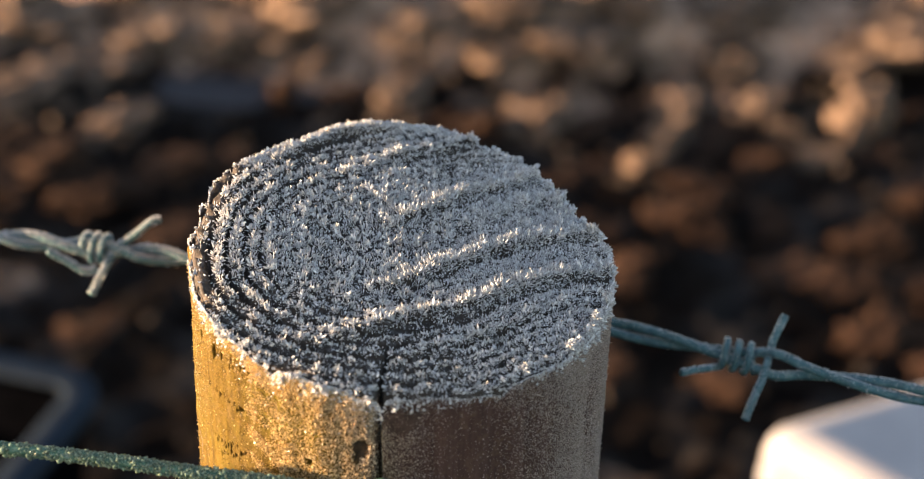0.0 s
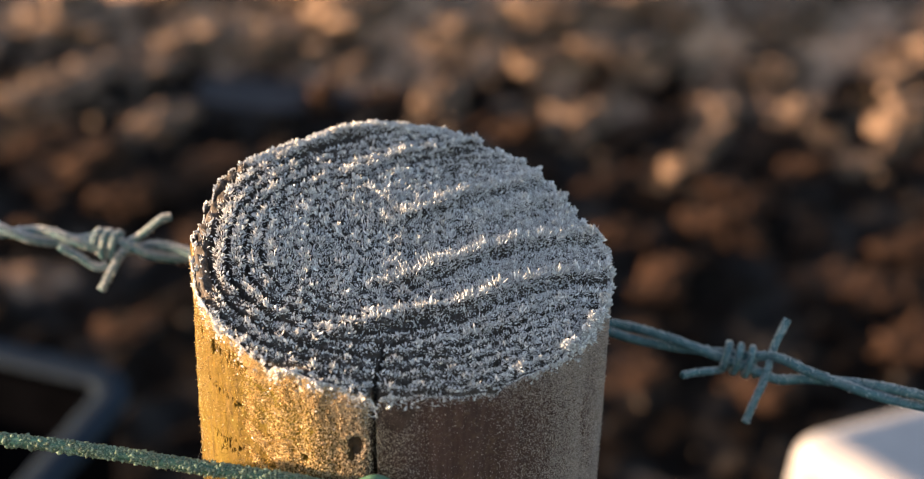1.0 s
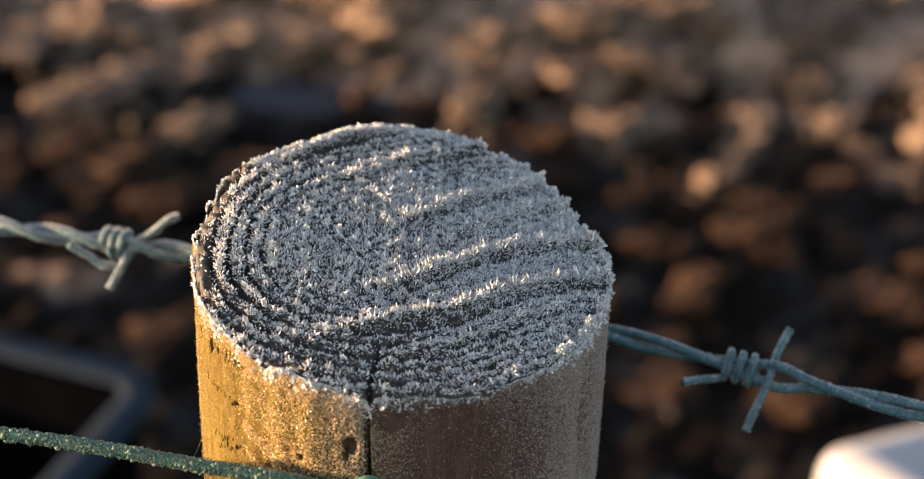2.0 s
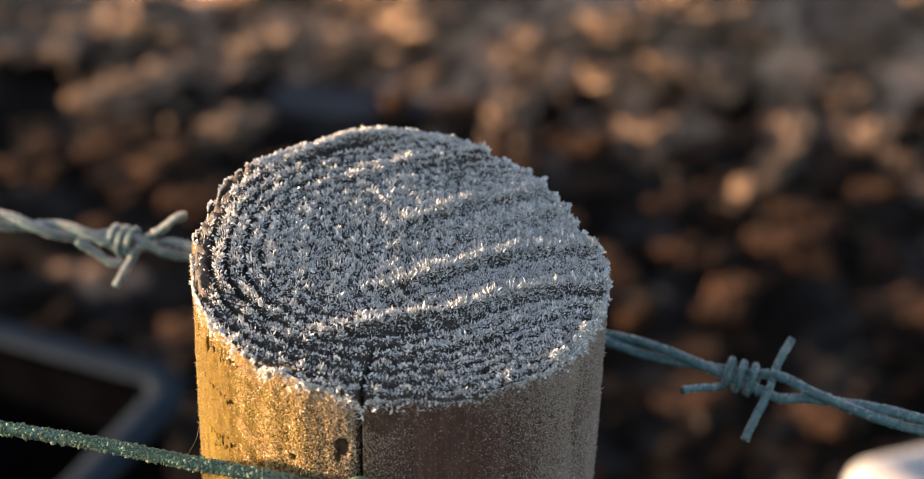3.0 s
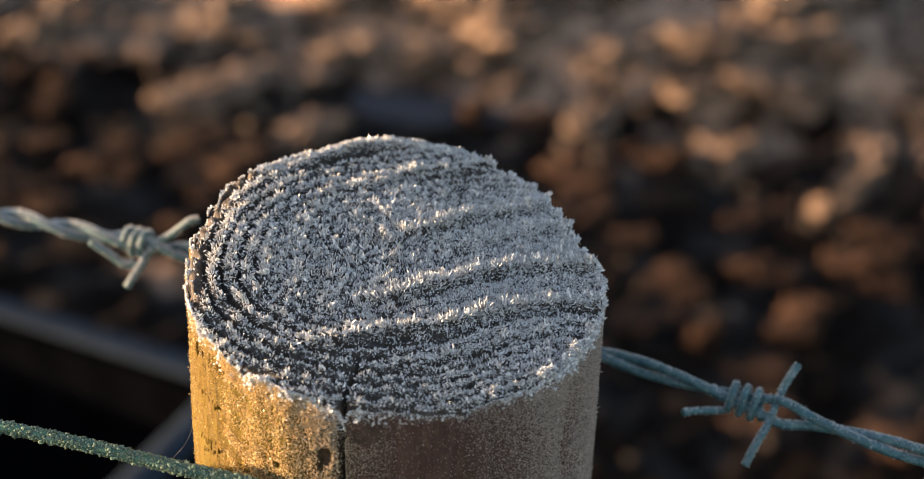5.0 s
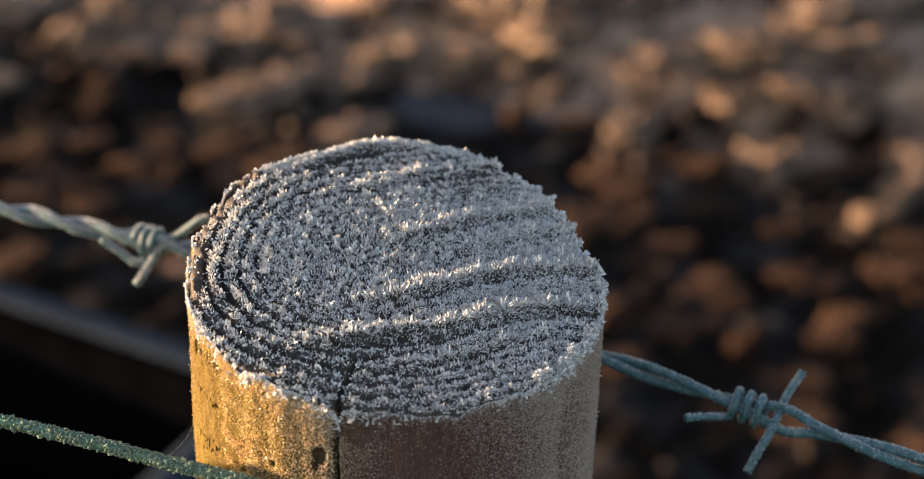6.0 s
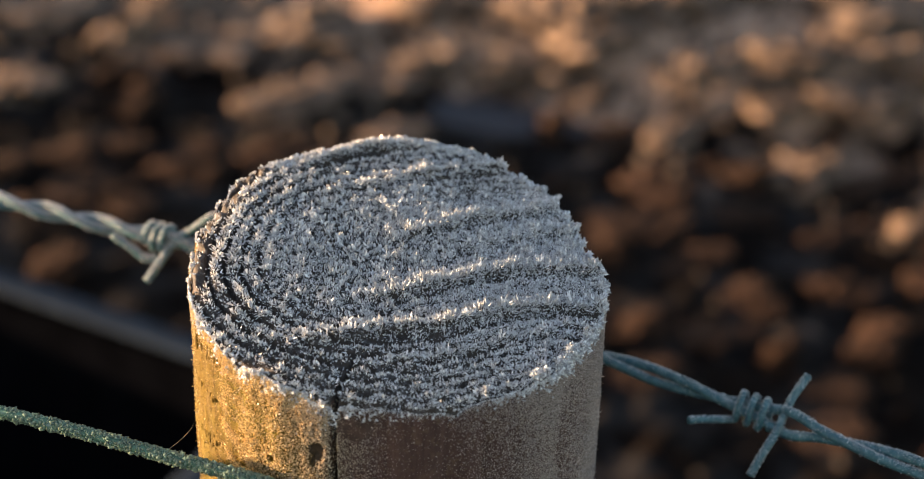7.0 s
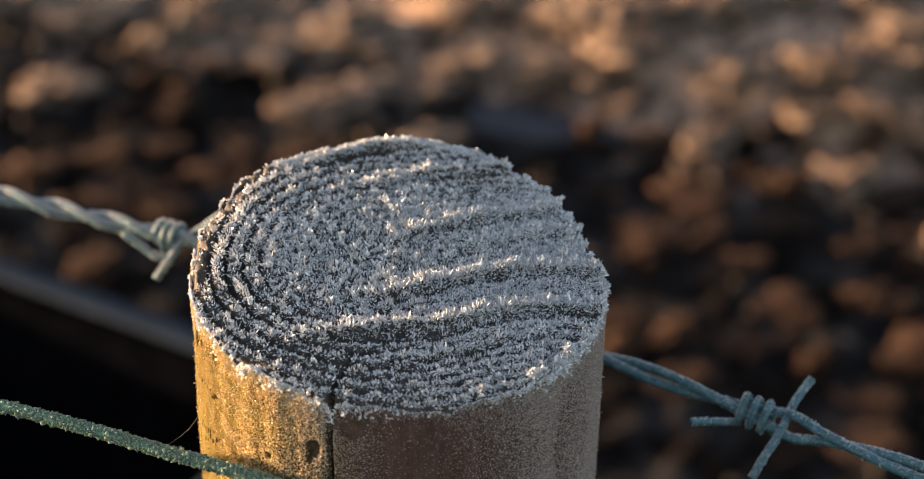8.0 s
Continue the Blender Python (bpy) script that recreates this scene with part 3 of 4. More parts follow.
def build_white_box():
    ob = new("plastic_container")
    w, d, h = 0.34, 0.30, 0.6135
    bm = bmesh.new()
    rounded_box(bm, (w, d, h), 0.020, 5)
    bmesh.ops.translate(bm, vec=(-w / 2, -d / 2 + d, 0), verts=bm.verts)
    bmesh.ops.translate(bm, vec=(w, -d, 0), verts=bm.verts)
    e1, e2 = radians(33), radians(-38)
    for vert in bm.verts:
        u, q = vert.co.x, -vert.co.y
        vert.co.x, vert.co.y = u * math.cos(e1) + q * math.cos(e2), u * math.sin(e1) + q * math.sin(e2)
    body = part("body", bm_mesh("body", bm, WHITE_PLASTIC, True), ob)
    for face in body.data.polygons:
        face.use_smooth = face.area < 0.01
    ob.matrix_basis = pose(0.1055, 0.602, 0, 0, 4.5, 0)
    return tagged(ob, "white plastic container with rounded edges standing on soil", "container")


build_white_box()

# ---- fence post ----
CX, CY = -0.0045, -0.0075
SLOPE_X, SLOPE_Y, TOP_Z = -0.0775, 0.151, 1.0999
RIM_ANGLE = [-173, -162, -148, -137, -125, -114, -103, -90, -78, -66, -57, -47, -37, -28, -16, -4, 8, 17, 26, 36, 47, 55, 65, 72, 80, 96, 107, 117, 132, 146, 155, 168]
RIM_RADIUS = [33.1, 32.9, 33.4, 33.6, 33.4, 33.2, 33.0, 32.6, 32.6, 33.0, 33.1, 33.4, 33.8, 34.1, 34.1, 33.9, 33.8, 33.5, 31.4, 31.9, 32.3, 32.9, 32.5, 32.5, 33.0, 32.4, 32.2, 31.9, 31.0, 31.9, 33.6, 32.7]
prng = np.random.default_rng(17)
PW1, PW2, PW3 = wave(prng, 8, 120, 420), wave(prng, 9, 700, 1800), wave(prng, 9, 2200, 5200)


def rim_radius(theta):
    deg = np.degrees(theta)
    r = np.interp(deg, RIM_ANGLE, RIM_RADIUS, period=360) / 1000
    eaten = np.exp(-(((np.abs(deg) - 180) / 30) ** 2)) + 0.5 * np.exp(-(((deg - 45) / 35) ** 2))
    # torn steps where the rings meet the far edge
    px, py = r * 1000 * np.cos(theta) + 5.5, r * 1000 * np.sin(theta) + 1.5
    step = ((0.49 * px - 0.87 * py + 40) / 3.6) % 1.0
    r = r - 0.0019 * (step - 0.35) * np.exp(-(((deg - 50) / 30) ** 4))
    return r + 0.00010 * PW2(theta * 0.0335, 0 * theta) - 0.00045 * eaten * np.abs(PW2(theta * 0.03, 0.4 + 0 * theta))


# ridges of the end grain: (x, y) in millimetres along each, and height in millimetres
RIDGES = [
    ([(-9, -18.0), (-5.4, -16.6), (-0.3, -14.1), (4.5, -9.9), (9.5, -5.5), (15.6, -1.8), (21.1, 0.5), (28, 2.8)], 0.85),
    ([(-16.5, -31.5), (-10.0, -28.6), (-3.6, -24.7), (6.5, -19.9), (12.2, -15.5), (17.2, -11.9), (23.4, -8.8), (29, -6.6)], 0.95),
    ([(-8.4, -4.0), (-3.4, 0.1), (1.7, 4.4), (5.0, 8.3), (11.4, 12.1), (18.5, 17.5)], 0.65),
    ([(-20.0, 5.0), (-12.0, 11.7), (-4.2, 17.3), (0.3, 20.1), (5.8, 24.2)], 0.65),
    ([(-3, -33.0), (6, -27.4), (15.0, -20.8), (27.5, -12.0)], 0.4),
    ([(2.0, -3.2), (7.4, 1.7), (14.0, 7.1), (19.0, 10.1), (24.5, 11.4)], 0.35),
]


def end_height(x, y, tilt=1.1):
    """Relief of the sawn top, in metres, at x, y in metres: growth rings and torn ridges."""
    mx, my = x * 1000, y * 1000
    px, py = mx + 10, my + 9
    along, across = 0.87 * px + 0.49 * py, 0.49 * px - 0.87 * py
    s = np.where(along < 0, 0.80 * np.hypot(along, across), np.sqrt(across**2 + 0.0))
    s = s + (0.38 + 0.5 / (1 + np.exp(-(along - 2) / 3.0))) * PW1(x, y) + 0.12 * PW2(x, y)
    ph = (s / 2.05) % 1.0
    groove = np.exp(-(((ph - 0.5) / 0.15) ** 2))
    left = 1 / (1 + np.exp((along - 1) / 3.0))
    deep = np.clip((s - 10.8) / 4, 0, 1)
    front = 1 / (1 + np.exp(-(across - 18.5) / 0.8)) * np.clip(0.35 + 0.45 * PW1(y * 1.3 + 0.3, x), 0.05, 1.0)
    h = -(0.20 + 0.80 * np.maximum(left, 0.9 * front)) * deep * 1.5 * groove * np.clip(1.05 + 0.3 * PW2(y, x) * (1 - left), 0.4, 1.6)
    ang = np.arctan2(y - CY, x - CX)
    lip = np.hypot(x - CX, y - CY) / rim_radius(ang)
    h = h - 1.1 * np.exp(-(((lip - 0.895) / 0.022) ** 2)) * np.exp(-(((np.degrees(ang) - 124) / 15) ** 2))
    h = h + 0.75 * np.exp(-(((lip - 0.952) / 0.026) ** 2)) * np.exp(-(((np.degrees(ang) - 120) / 24) ** 4))
    # the edge that faces the sun is torn into small holes
    torn = np.exp(-(((lip - 0.965) / 0.035) ** 2)) * np.clip((np.abs(np.degrees(ang)) - 140) / 10, 0, 1)
    h = h - 1.1 * torn * np.clip(0.35 + PW2(x * 1.4, y * 1.4), 0, 1.3)
    for pts, high in RIDGES:
        p = np.array(pts, float)
        best = np.full(mx.shape, 1e9)
        sign = np.zeros(mx.shape)
        for a, b in zip(p[:-1], p[1:]):
            d = b - a
            L = np.hypot(*d)
            t = np.clip(((mx - a[0]) * d[0] + (my - a[1]) * d[1]) / L**2, 0, 1)
            ex, ey = mx - a[0] - t * d[0], my - a[1] - t * d[1]
            r = np.hypot(ex, ey)
            sg = (ex * d[1] - ey * d[0]) / L
            near = r < best
            best, sign = np.where(near, r, best), np.where(near, sg, sign)
        back, front2 = np.exp(-((best / 2.0) ** 2)), np.exp(-((best / 0.7) ** 2))
        dip = np.exp(-(((best - 1.6) / 1.0) ** 2))
        h = h + 0.88 * high * np.clip((mx - p[0, 0]) / 9.0 + 0.1, 0, 1) * np.where(sign > 0, front2 - 0.45 * dip, back)
    h = h + 0.10 * PW1(x, y) + 0.10 * PW2(x, y) + 0.05 * PW3(x, y)
    h = h - tilt * np.clip((0.82 * mx + 0.57 * my - 2) / 24, 0, 1)
    # the split that runs in from the front edge
    cxm = -3.9 + 0.25 * np.sin(my * 0.9)
    split = np.exp(-(((mx - cxm) / 0.32) ** 2)) * np.clip((-29.0 - my) / 5.0, 0, 1)
    h = h - 2.2 * split
    return h / 1000


def top_z(x, y):
    return TOP_Z + SLOPE_X * x + SLOPE_Y * y + end_height(x, y)


# pits on the sides: (angle in degrees, height, half width mm, half height mm, depth mm)
def pit_list():
    rng = np.random.default_rng(8)
    rows = [((-140, 1.0922), (-130, 1.0929), 8, 0.26, 0.75), ((-131, 1.0926), (-120, 1.0932), 8, 0.24, 0.35), ((-147, 1.0853), (-129, 1.0849), 14, 0.24, 0.30), ((-142, 1.0754), (-127, 1.0770), 14, 0.25, 0.38), ((-139, 1.0742), (-129, 1.0757), 8, 0.24, 0.28)]
    out = [(-94.0, 1.0842, 0.95, 1.5, 1.0), (-94.9, 1.0822, 0.4, 0.9, 0.8), (-107.5, 1.0802, 0.45, 0.6, 0.9), (-128.6, 1.0848, 0.5, 0.4, 1.1), (-139.6, 1.0924, 0.3, 1.1, 1.2), (-150, 1.0915, 0.3, 0.9, 1.0)]
    for (a0, z0), (a1, z1), n, wid, hgt in rows:
        for k in range(n):
            t = (k + rng.uniform(-0.3, 0.3)) / n
            out.append((a0 + (a1 - a0) * t, z0 + (z1 - z0) * t + rng.normal() * 0.0004, wid * rng.uniform(0.4, 1.0), hgt * rng.uniform(0.4, 1.1), rng.uniform(0.35, 0.8)))
    return out


def side_radius(theta, z):
    r = rim_radius(theta)
    # the sawn edge is a little eaten; lower down the trunk is rounder
    depth = np.clip((1.09 - z) / 0.04, 0, 1)
    r = r * (1 - 0.6 * depth) + (0.0337 + 0.0003 * np.sin(2 * theta)) * 0.6 * depth
    arc = theta * 0.0335
    r = r + 0.00018 * PW1(arc, z * 0.12) + 0.00010 * PW2(arc, z * 0.10) + 0.00005 * PW3(arc, z * 0.4)
    cut = np.radians(-89.0) + 0.004 * np.sin(z * 160.0)
    r = r - 0.0030 * np.exp(-(((theta - cut) * 0.0335 / 0.00034) ** 2))
    for a, zc, w, h, dep in PITS:
        da = (theta - np.radians(a)) * 33.5
        m = (np.abs(da) < 4 * w) & (np.abs(z - zc) * 1000 < 4 * h)
        da = da + 0.16 * PW3(arc, z) + 0.1 * PW2(arc, z)
        r[m] -= dep / 1000 * np.exp(-((da[m] / w) ** 2) ** 1.6 - (((z[m] - zc) * 1000 / h) ** 2) ** 1.6)
    return r


PITS = pit_list()


def build_post():
    post = new("fence_post")
    post.matrix_basis = pose(CX, CY, 0)
    # angles are closer together at the split
    th = np.linspace(-np.pi, np.pi, 760, endpoint=False)
    cut = np.radians(-89.0)
    th = np.sort(np.concatenate([th, cut + np.linspace(-0.04, 0.04, 33), np.radians(np.linspace(-151.03, -119.07, 190))]))
    n = len(th)
    # end grain
    rr = np.concatenate([np.linspace(0.004, 0.97, 118), np.linspace(0.976, 1.0, 6)])
    R = rim_radius(th)
    R = R - 0.0016 * np.exp(-(((th - cut) * 0.0335 / 0.0004) ** 2))
    rad = rr[:, None] * R[None, :]
    X, Y = rad * np.cos(th), rad * np.sin(th)
    soft = np.clip((rr - 0.975) / 0.025, 0, 1)[:, None]
    Z = top_z(X + CX, Y + CY) - 0.0006 * soft**2
    verts = np.stack([X, Y, Z], -1).reshape(-1, 3)
    mid = np.array([[0, 0, float(top_z(np.array(CX), np.array(CY)))]])
    i = np.arange(n)
    cap = np.stack([np.full(n, len(verts)), i, (i + 1) % n], 1)
    part("end_grain", mesh_of("end_grain", np.concatenate([verts, mid]), [grid_faces(len(rr), n, True), cap], WOOD_END, True), post, "sawn top with growth rings under hoar frost")
    # sides
    zs = np.concatenate([[0.0], np.linspace(0.1, 1.0, 10), np.linspace(1.03, 1.05, 6), np.arange(1.0505, 1.070, 0.0006), np.arange(1.0702, 1.0895, 0.00027)])
    top = Z[-1]
    blend = np.clip((zs[:, None] - 1.05) / (1.0891 - 1.05), 0, 1) ** 2
    ZZ = zs[:, None] + blend * (top[None, :] - 1.0891)
    ZZ[-1] = top
    TT = np.broadcast_to(th, ZZ.shape)
    RR = side_radius(TT, ZZ)
    k = np.clip((ZZ - (top[None] - 0.0012)) / 0.0012, 0, 1)
    RR = RR * (1 - k) + np.hypot(X[-1], Y[-1])[None] * k
    v = np.stack([RR * np.cos(TT), RR * np.sin(TT), ZZ], -1).reshape(-1, 3)
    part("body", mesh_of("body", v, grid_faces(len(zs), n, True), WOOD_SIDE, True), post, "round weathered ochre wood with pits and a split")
    return tagged(post, "round weathered wooden fence post with a frost-covered sawn top", "fence post")


post = build_post()


def normals_of_top(x, y):
    e = 0.0003
    gx = (top_z(x + e, y) - top_z(x - e, y)) / (2 * e)
    gy = (top_z(x, y + e) - top_z(x, y - e)) / (2 * e)
    nrm = np.stack([-gx, -gy, np.ones_like(gx)], -1)
    return nrm / np.linalg.norm(nrm, axis=-1)[:, None]


def frost_top():
    rng = np.random.default_rng(2)
    n = 125000
    a = rng.uniform(-np.pi, np.pi, n)
    r = np.sqrt(rng.uniform(0, 1, n)) * 0.995 * rim_radius(a)
    x, y = r * np.cos(a) + CX, r * np.sin(a) + CY
    h = end_height(x, y, 0.0) * 1000
    keep = rng.uniform(0, 1, n) < np.clip(0.62 + 1.3 * h, 0.02, 1.0) * np.clip(0.60 + 0.46 * PW3(x, y) - np.clip((0.49 * (x * 1000 + 10) - 0.87 * (y * 1000 + 9) - 15) / 4, 0, 1) * (0.24 + 0.22 * PW2(x, y) + 0.10 * PW1(x, y)), 0.15, 1.0)
    edge = (r / rim_radius(a) > 0.935) & (np.abs(a) > np.radians(148)) & (rng.uniform(0, 1, n) < 0.92)
    keep = keep & ~edge
    x, y, h = x[keep], y[keep], h[keep]
    n = len(x)
    base = np.stack([x - CX, y - CY, top_z(x, y)], 1)
    size = np.clip(0.70 + 0.42 * np.clip(h, -0.8, 1.0), 0.35, 1.15) * np.clip(rng.lognormal(0, 0.35, n), 0.4, 1.8) * np.clip(1 + 0.22 * PW3(x, y) + 0.12 * PW2(x, y), 0.45, 1.6)
    calm = 1 / (1 + np.exp(-((x * 1000) - 1.0) / 3.0)) * np.clip(0.9 - 1.0 * np.clip(h, 0, 1), 0, 1) * (y * 1000 > 0.62 * x * 1000 - 30)
    size = size * (1 - 0.38 * calm) * (1 - 0.30 * np.clip((y * 1000 - 8) / 8, 0, 1)) * (1 - 0.28 * np.clip((-16 - y * 1000) / 5, 0, 1) * np.clip(1 - h, 0, 1))
    v, f = spikes(rng, base, normals_of_top(x, y) + np.array([0.0, 0.0, 0.35]), 0.00088 * size, 0.000122 * rng.lognormal(0, 0.4, n) * (1 - 0.2 * calm), 0.50)
    m = 110000
    a = rng.uniform(-np.pi, np.pi, m)
    r = np.sqrt(rng.uniform(0, 1, m)) * 0.99 * rim_radius(a)
    x, y = r * np.cos(a) + CX, r * np.sin(a) + CY
    right = 1 / (1 + np.exp(-((x * 1000) - 6.0) / 3.0))
    keep = rng.uniform(0, 1, m) < np.clip(0.80 + 1.2 * end_height(x, y, 0.0) * 1000, 0.03, 1) * (0.22 + 0.78 * right)
    keep = keep & ~((r / rim_radius(a) > 0.93) & (np.abs(a) > np.radians(150)))
    x, y = x[keep], y[keep]
    m = len(x)
    v2, f2 = spikes(rng, np.stack([x - CX, y - CY, top_z(x, y)], 1), normals_of_top(x, y), 0.00042 * rng.lognormal(0, 0.4, m), 0.00010 * rng.lognormal(0, 0.3, m), 0.6)
    v, f = np.concatenate([v, v2]), np.concatenate([f, f2 + len(v)])
    part("top_frost", mesh_of("top_frost", v, f, FROST), post, "standing hoar frost needles", kind="stuff")


def frost_rim():
    rng = np.random.default_rng(3)
    c = 640
    ca = rng.uniform(-np.pi, np.pi, c)
    ca = ca[(np.abs(ca) < np.radians(146)) | (rng.uniform(0, 1, c) < 0.16)]
    c = len(ca)
    each = 13
    a = np.repeat(ca, each)
    n = len(a)
    cr = np.repeat(np.clip(rng.normal(size=c) * 0.00030 - 0.00015, -0.0007, 0.0002), each)
    cz = np.repeat(-rng.exponential(0.0006, c), each) - 0.00035 * np.exp(-(((np.degrees(a) + 62) / 26) ** 4))
    r = rim_radius(a) + cr
    x, y = r * np.cos(a), r * np.sin(a)
    z = top_z((r - 0.0004) * np.cos(a) + CX, (r - 0.0004) * np.sin(a) + CY) + cz
    out = np.stack([np.cos(a), np.sin(a), 1.0 + 0 * a], 1)
    out /= np.linalg.norm(out, axis=1)[:, None]
    shade = np.exp(-(((np.degrees(a) + 62) / 26) ** 4))
    grow = np.repeat(np.clip(rng.lognormal(0, 0.35, c), 0.45, 1.5), each) * (1 - 0.68 * shade + 0.4 * np.exp(-(((np.degrees(a) + 18) / 11) ** 2)))
    v1, f1 = spikes(rng, np.stack([x, y, z], 1), out, 0.00056 * grow * np.clip(rng.lognormal(0, 0.3, n), 0.5, 1.4), 0.00019 * rng.lognormal(0, 0.3, n), 0.75)
    m = 11000
    b = np.concatenate([rng.uniform(-np.pi, np.pi, m), rng.uniform(np.radians(92), np.radians(150), 5000)])
    m = len(b)
    b = b[(np.abs(b) < np.radians(150)) | (rng.uniform(0, 1, m) < 0.3)]
    m = len(b)
    down = rng.exponential(1.0, m) * np.where(b < np.radians(-89), 0.0009, 0.00045)
    Rb = rim_radius(b) + 0.0001 - np.where((b > np.radians(85)) & (b < np.radians(155)), rng.exponential(0.0004, m), 0.0)
    zb = top_z(Rb * np.cos(b) + CX, Rb * np.sin(b) + CY) - down
    v2, f2 = grains(rng, np.stack([Rb * np.cos(b), Rb * np.sin(b), zb], 1), 0.00015 * np.clip(rng.lognormal(0, 0.4, m), 0.4, 1.7) * (1 - 0.65 * np.exp(-(((np.degrees(b) + 62) / 26) ** 4))))
    # thick clumps that stand up where the edge turns away from the sun
    c = 22
    ca = np.radians(np.clip(rng.normal(-22, 8, c), -40, -11))
    cr = rim_radius(ca) - 0.0001 - rng.exponential(0.0003, c)
    up = top_z(cr * np.cos(ca) + CX, cr * np.sin(ca) + CY) + rng.uniform(0.0005, 0.0017, c)
    heart = np.repeat(np.stack([cr * np.cos(ca), cr * np.sin(ca), up], 1), 70, 0)
    way = rng.normal(size=(len(heart), 3))
    way /= np.linalg.norm(way, axis=1)[:, None]
    v3, f3 = spikes(rng, heart + way * 0.00042, way, 0.00046 * rng.lognormal(0, 0.3, len(heart)), 0.00018 * rng.lognormal(0, 0.3, len(heart)), 0.3)
    # a dense fringe on the raised lip at the back
    q = 3000
    e = np.radians(rng.uniform(84, 150, q))
    er = rim_radius(e) * rng.uniform(0.945, 1.0, q)
    ex, ey = er * np.cos(e), er * np.sin(e)
    v4, f4 = spikes(rng, np.stack([ex, ey, top_z(ex + CX, ey + CY)], 1), np.stack([-0.3 + 0 * e, 0 * e, 1 + 0 * e], 1), 0.00062 * np.clip(rng.lognormal(0, 0.3, q), 0.5, 1.5), 0.00016 * rng.lognormal(0, 0.3, q), 0.5)
    v = np.concatenate([v1, v2, v3, v4])
    f = np.concatenate([f1, f2 + len(v1), f3 + len(v1) + len(v2), f4 + len(v1) + len(v2) + len(v3)])
    part("rim_frost", mesh_of("rim_frost", v, f, FROST), post, "thick frost along the sawn edge", kind="stuff")


def frost_side():
    rng = np.random.default_rng(6)
    n = 600000
    a = np.radians(rng.uniform(-170, 16, n))
    z = rng.uniform(1.056, 1.100, n)
    R0 = rim_radius(a)
    top = top_z(R0 * np.cos(a) + CX, R0 * np.sin(a) + CY)
    down = (top - z) * 1000
    deg = np.degrees(a)
    face = np.clip((deg + 127 + 16 * np.exp(-((down / 3.0) ** 2)) + 5 * PW2(a * 0.03, z)) / 14, 0.05, 1)
    chance = face * (0.42 + 0.55 * np.exp(-down / 4.0)) * np.clip(0.68 + 0.4 * PW1(a * 0.05, z * 0.5), 0.25, 1)
    chance = chance * (1 + 1.2 * np.exp(-(((deg + 104) / 18) ** 2)) + 1.7 / (1 + np.exp(-(deg + 30) / 6)) - 0.86 * np.exp(-(((deg + 67) / 25) ** 2)))
    chance = chance + 0.75 * np.exp(-down / 1.8) * (deg < -90) * np.clip(0.75 + 0.4 * PW2(a * 0.03, z), 0.1, 1)
    chance[(((deg + 83.6) / 5.3) ** 2 + ((z - 1.0900) / 0.0029) ** 2) < 1] *= 0.25
    for pa, pz, pw, ph, dep in PITS:
        chance[(((deg - pa) * 0.585 / pw) ** 2 + ((z - pz) * 1000 / ph) ** 2) < 1.3] = 0
    keep = (down > 0.2) & (rng.uniform(0, 1, n) < chance)
    a, z = a[keep], z[keep]
    n = len(a)
    R = side_radius(a, z)
    at = np.stack([R * np.cos(a), R * np.sin(a), z], 1)
    half = n // 2
    v, f = grains(rng, at[:half], 0.000070 * np.clip(rng.lognormal(0, 0.45, half), 0.4, 2.0) * (1 + 0.15 * (np.abs(np.degrees(a[:half]) + 108) < 20) - 0.3 * (np.degrees(a[:half]) > -88) + 0.4 / (1 + np.exp(-(np.degrees(a[:half]) + 38) / 6))), 0.45)
    out = np.stack([np.cos(a), np.sin(a), 0.5 + 0 * a], 1)[half:]
    v2, f2 = spikes(rng, at[half:], out, 0.00024 * rng.lognormal(0, 0.4, n - half) * (1 - 0.25 * (np.degrees(a[half:]) > -88) + 0.2 * (np.degrees(a[half:]) > -20)), 0.000075 * rng.lognormal(0, 0.3, n - half), 0.5)
    v, f = np.concatenate([v, v2]), np.concatenate([f, f2 + len(v)])
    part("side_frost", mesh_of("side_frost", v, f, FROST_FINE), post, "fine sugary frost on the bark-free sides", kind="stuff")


frost_top()
frost_rim()
frost_side()


def build_knot(a0, z0, w, h, ragged, mat, label):
    """A dark patch of knot wood that lies in the side."""
    g = np.linspace(-1, 1, 25)
    U, V = np.meshgrid(g, g)
    q = np.maximum(np.hypot(U, V), 1e-6)
    k = np.maximum(np.abs(U), np.abs(V)) / q
    U, V = U * k, V * k
    turn = np.arctan2(V, U)
    torn = 1 + ragged * (np.sin(3 * turn + 1) + 0.8 * np.sin(7 * turn + 2) + 0.6 * np.sin(11 * turn))
    th, z = a0 + U * torn * w / 0.0335, z0 + V * torn * h
    R = side_radius(th, z) + 0.00012 * np.sqrt(np.clip(1 - U**2 - V**2, 0, 1)) - 0.00002
    v = np.stack([R * np.cos(th), R * np.sin(th), z], -1).reshape(-1, 3)
    part("knot", mesh_of("knot", v, grid_faces(25, 25), mat, True), post, label)


build_knot(radians(-83.6), 1.0900, 0.0031, 0.0029, 0.0, WOOD_KNOT, "dark round knot")
build_knot(radians(-94.2), 1.0837, 0.0012, 0.0017, 0.17, WOOD_SCAR, "small black-brown torn scar")


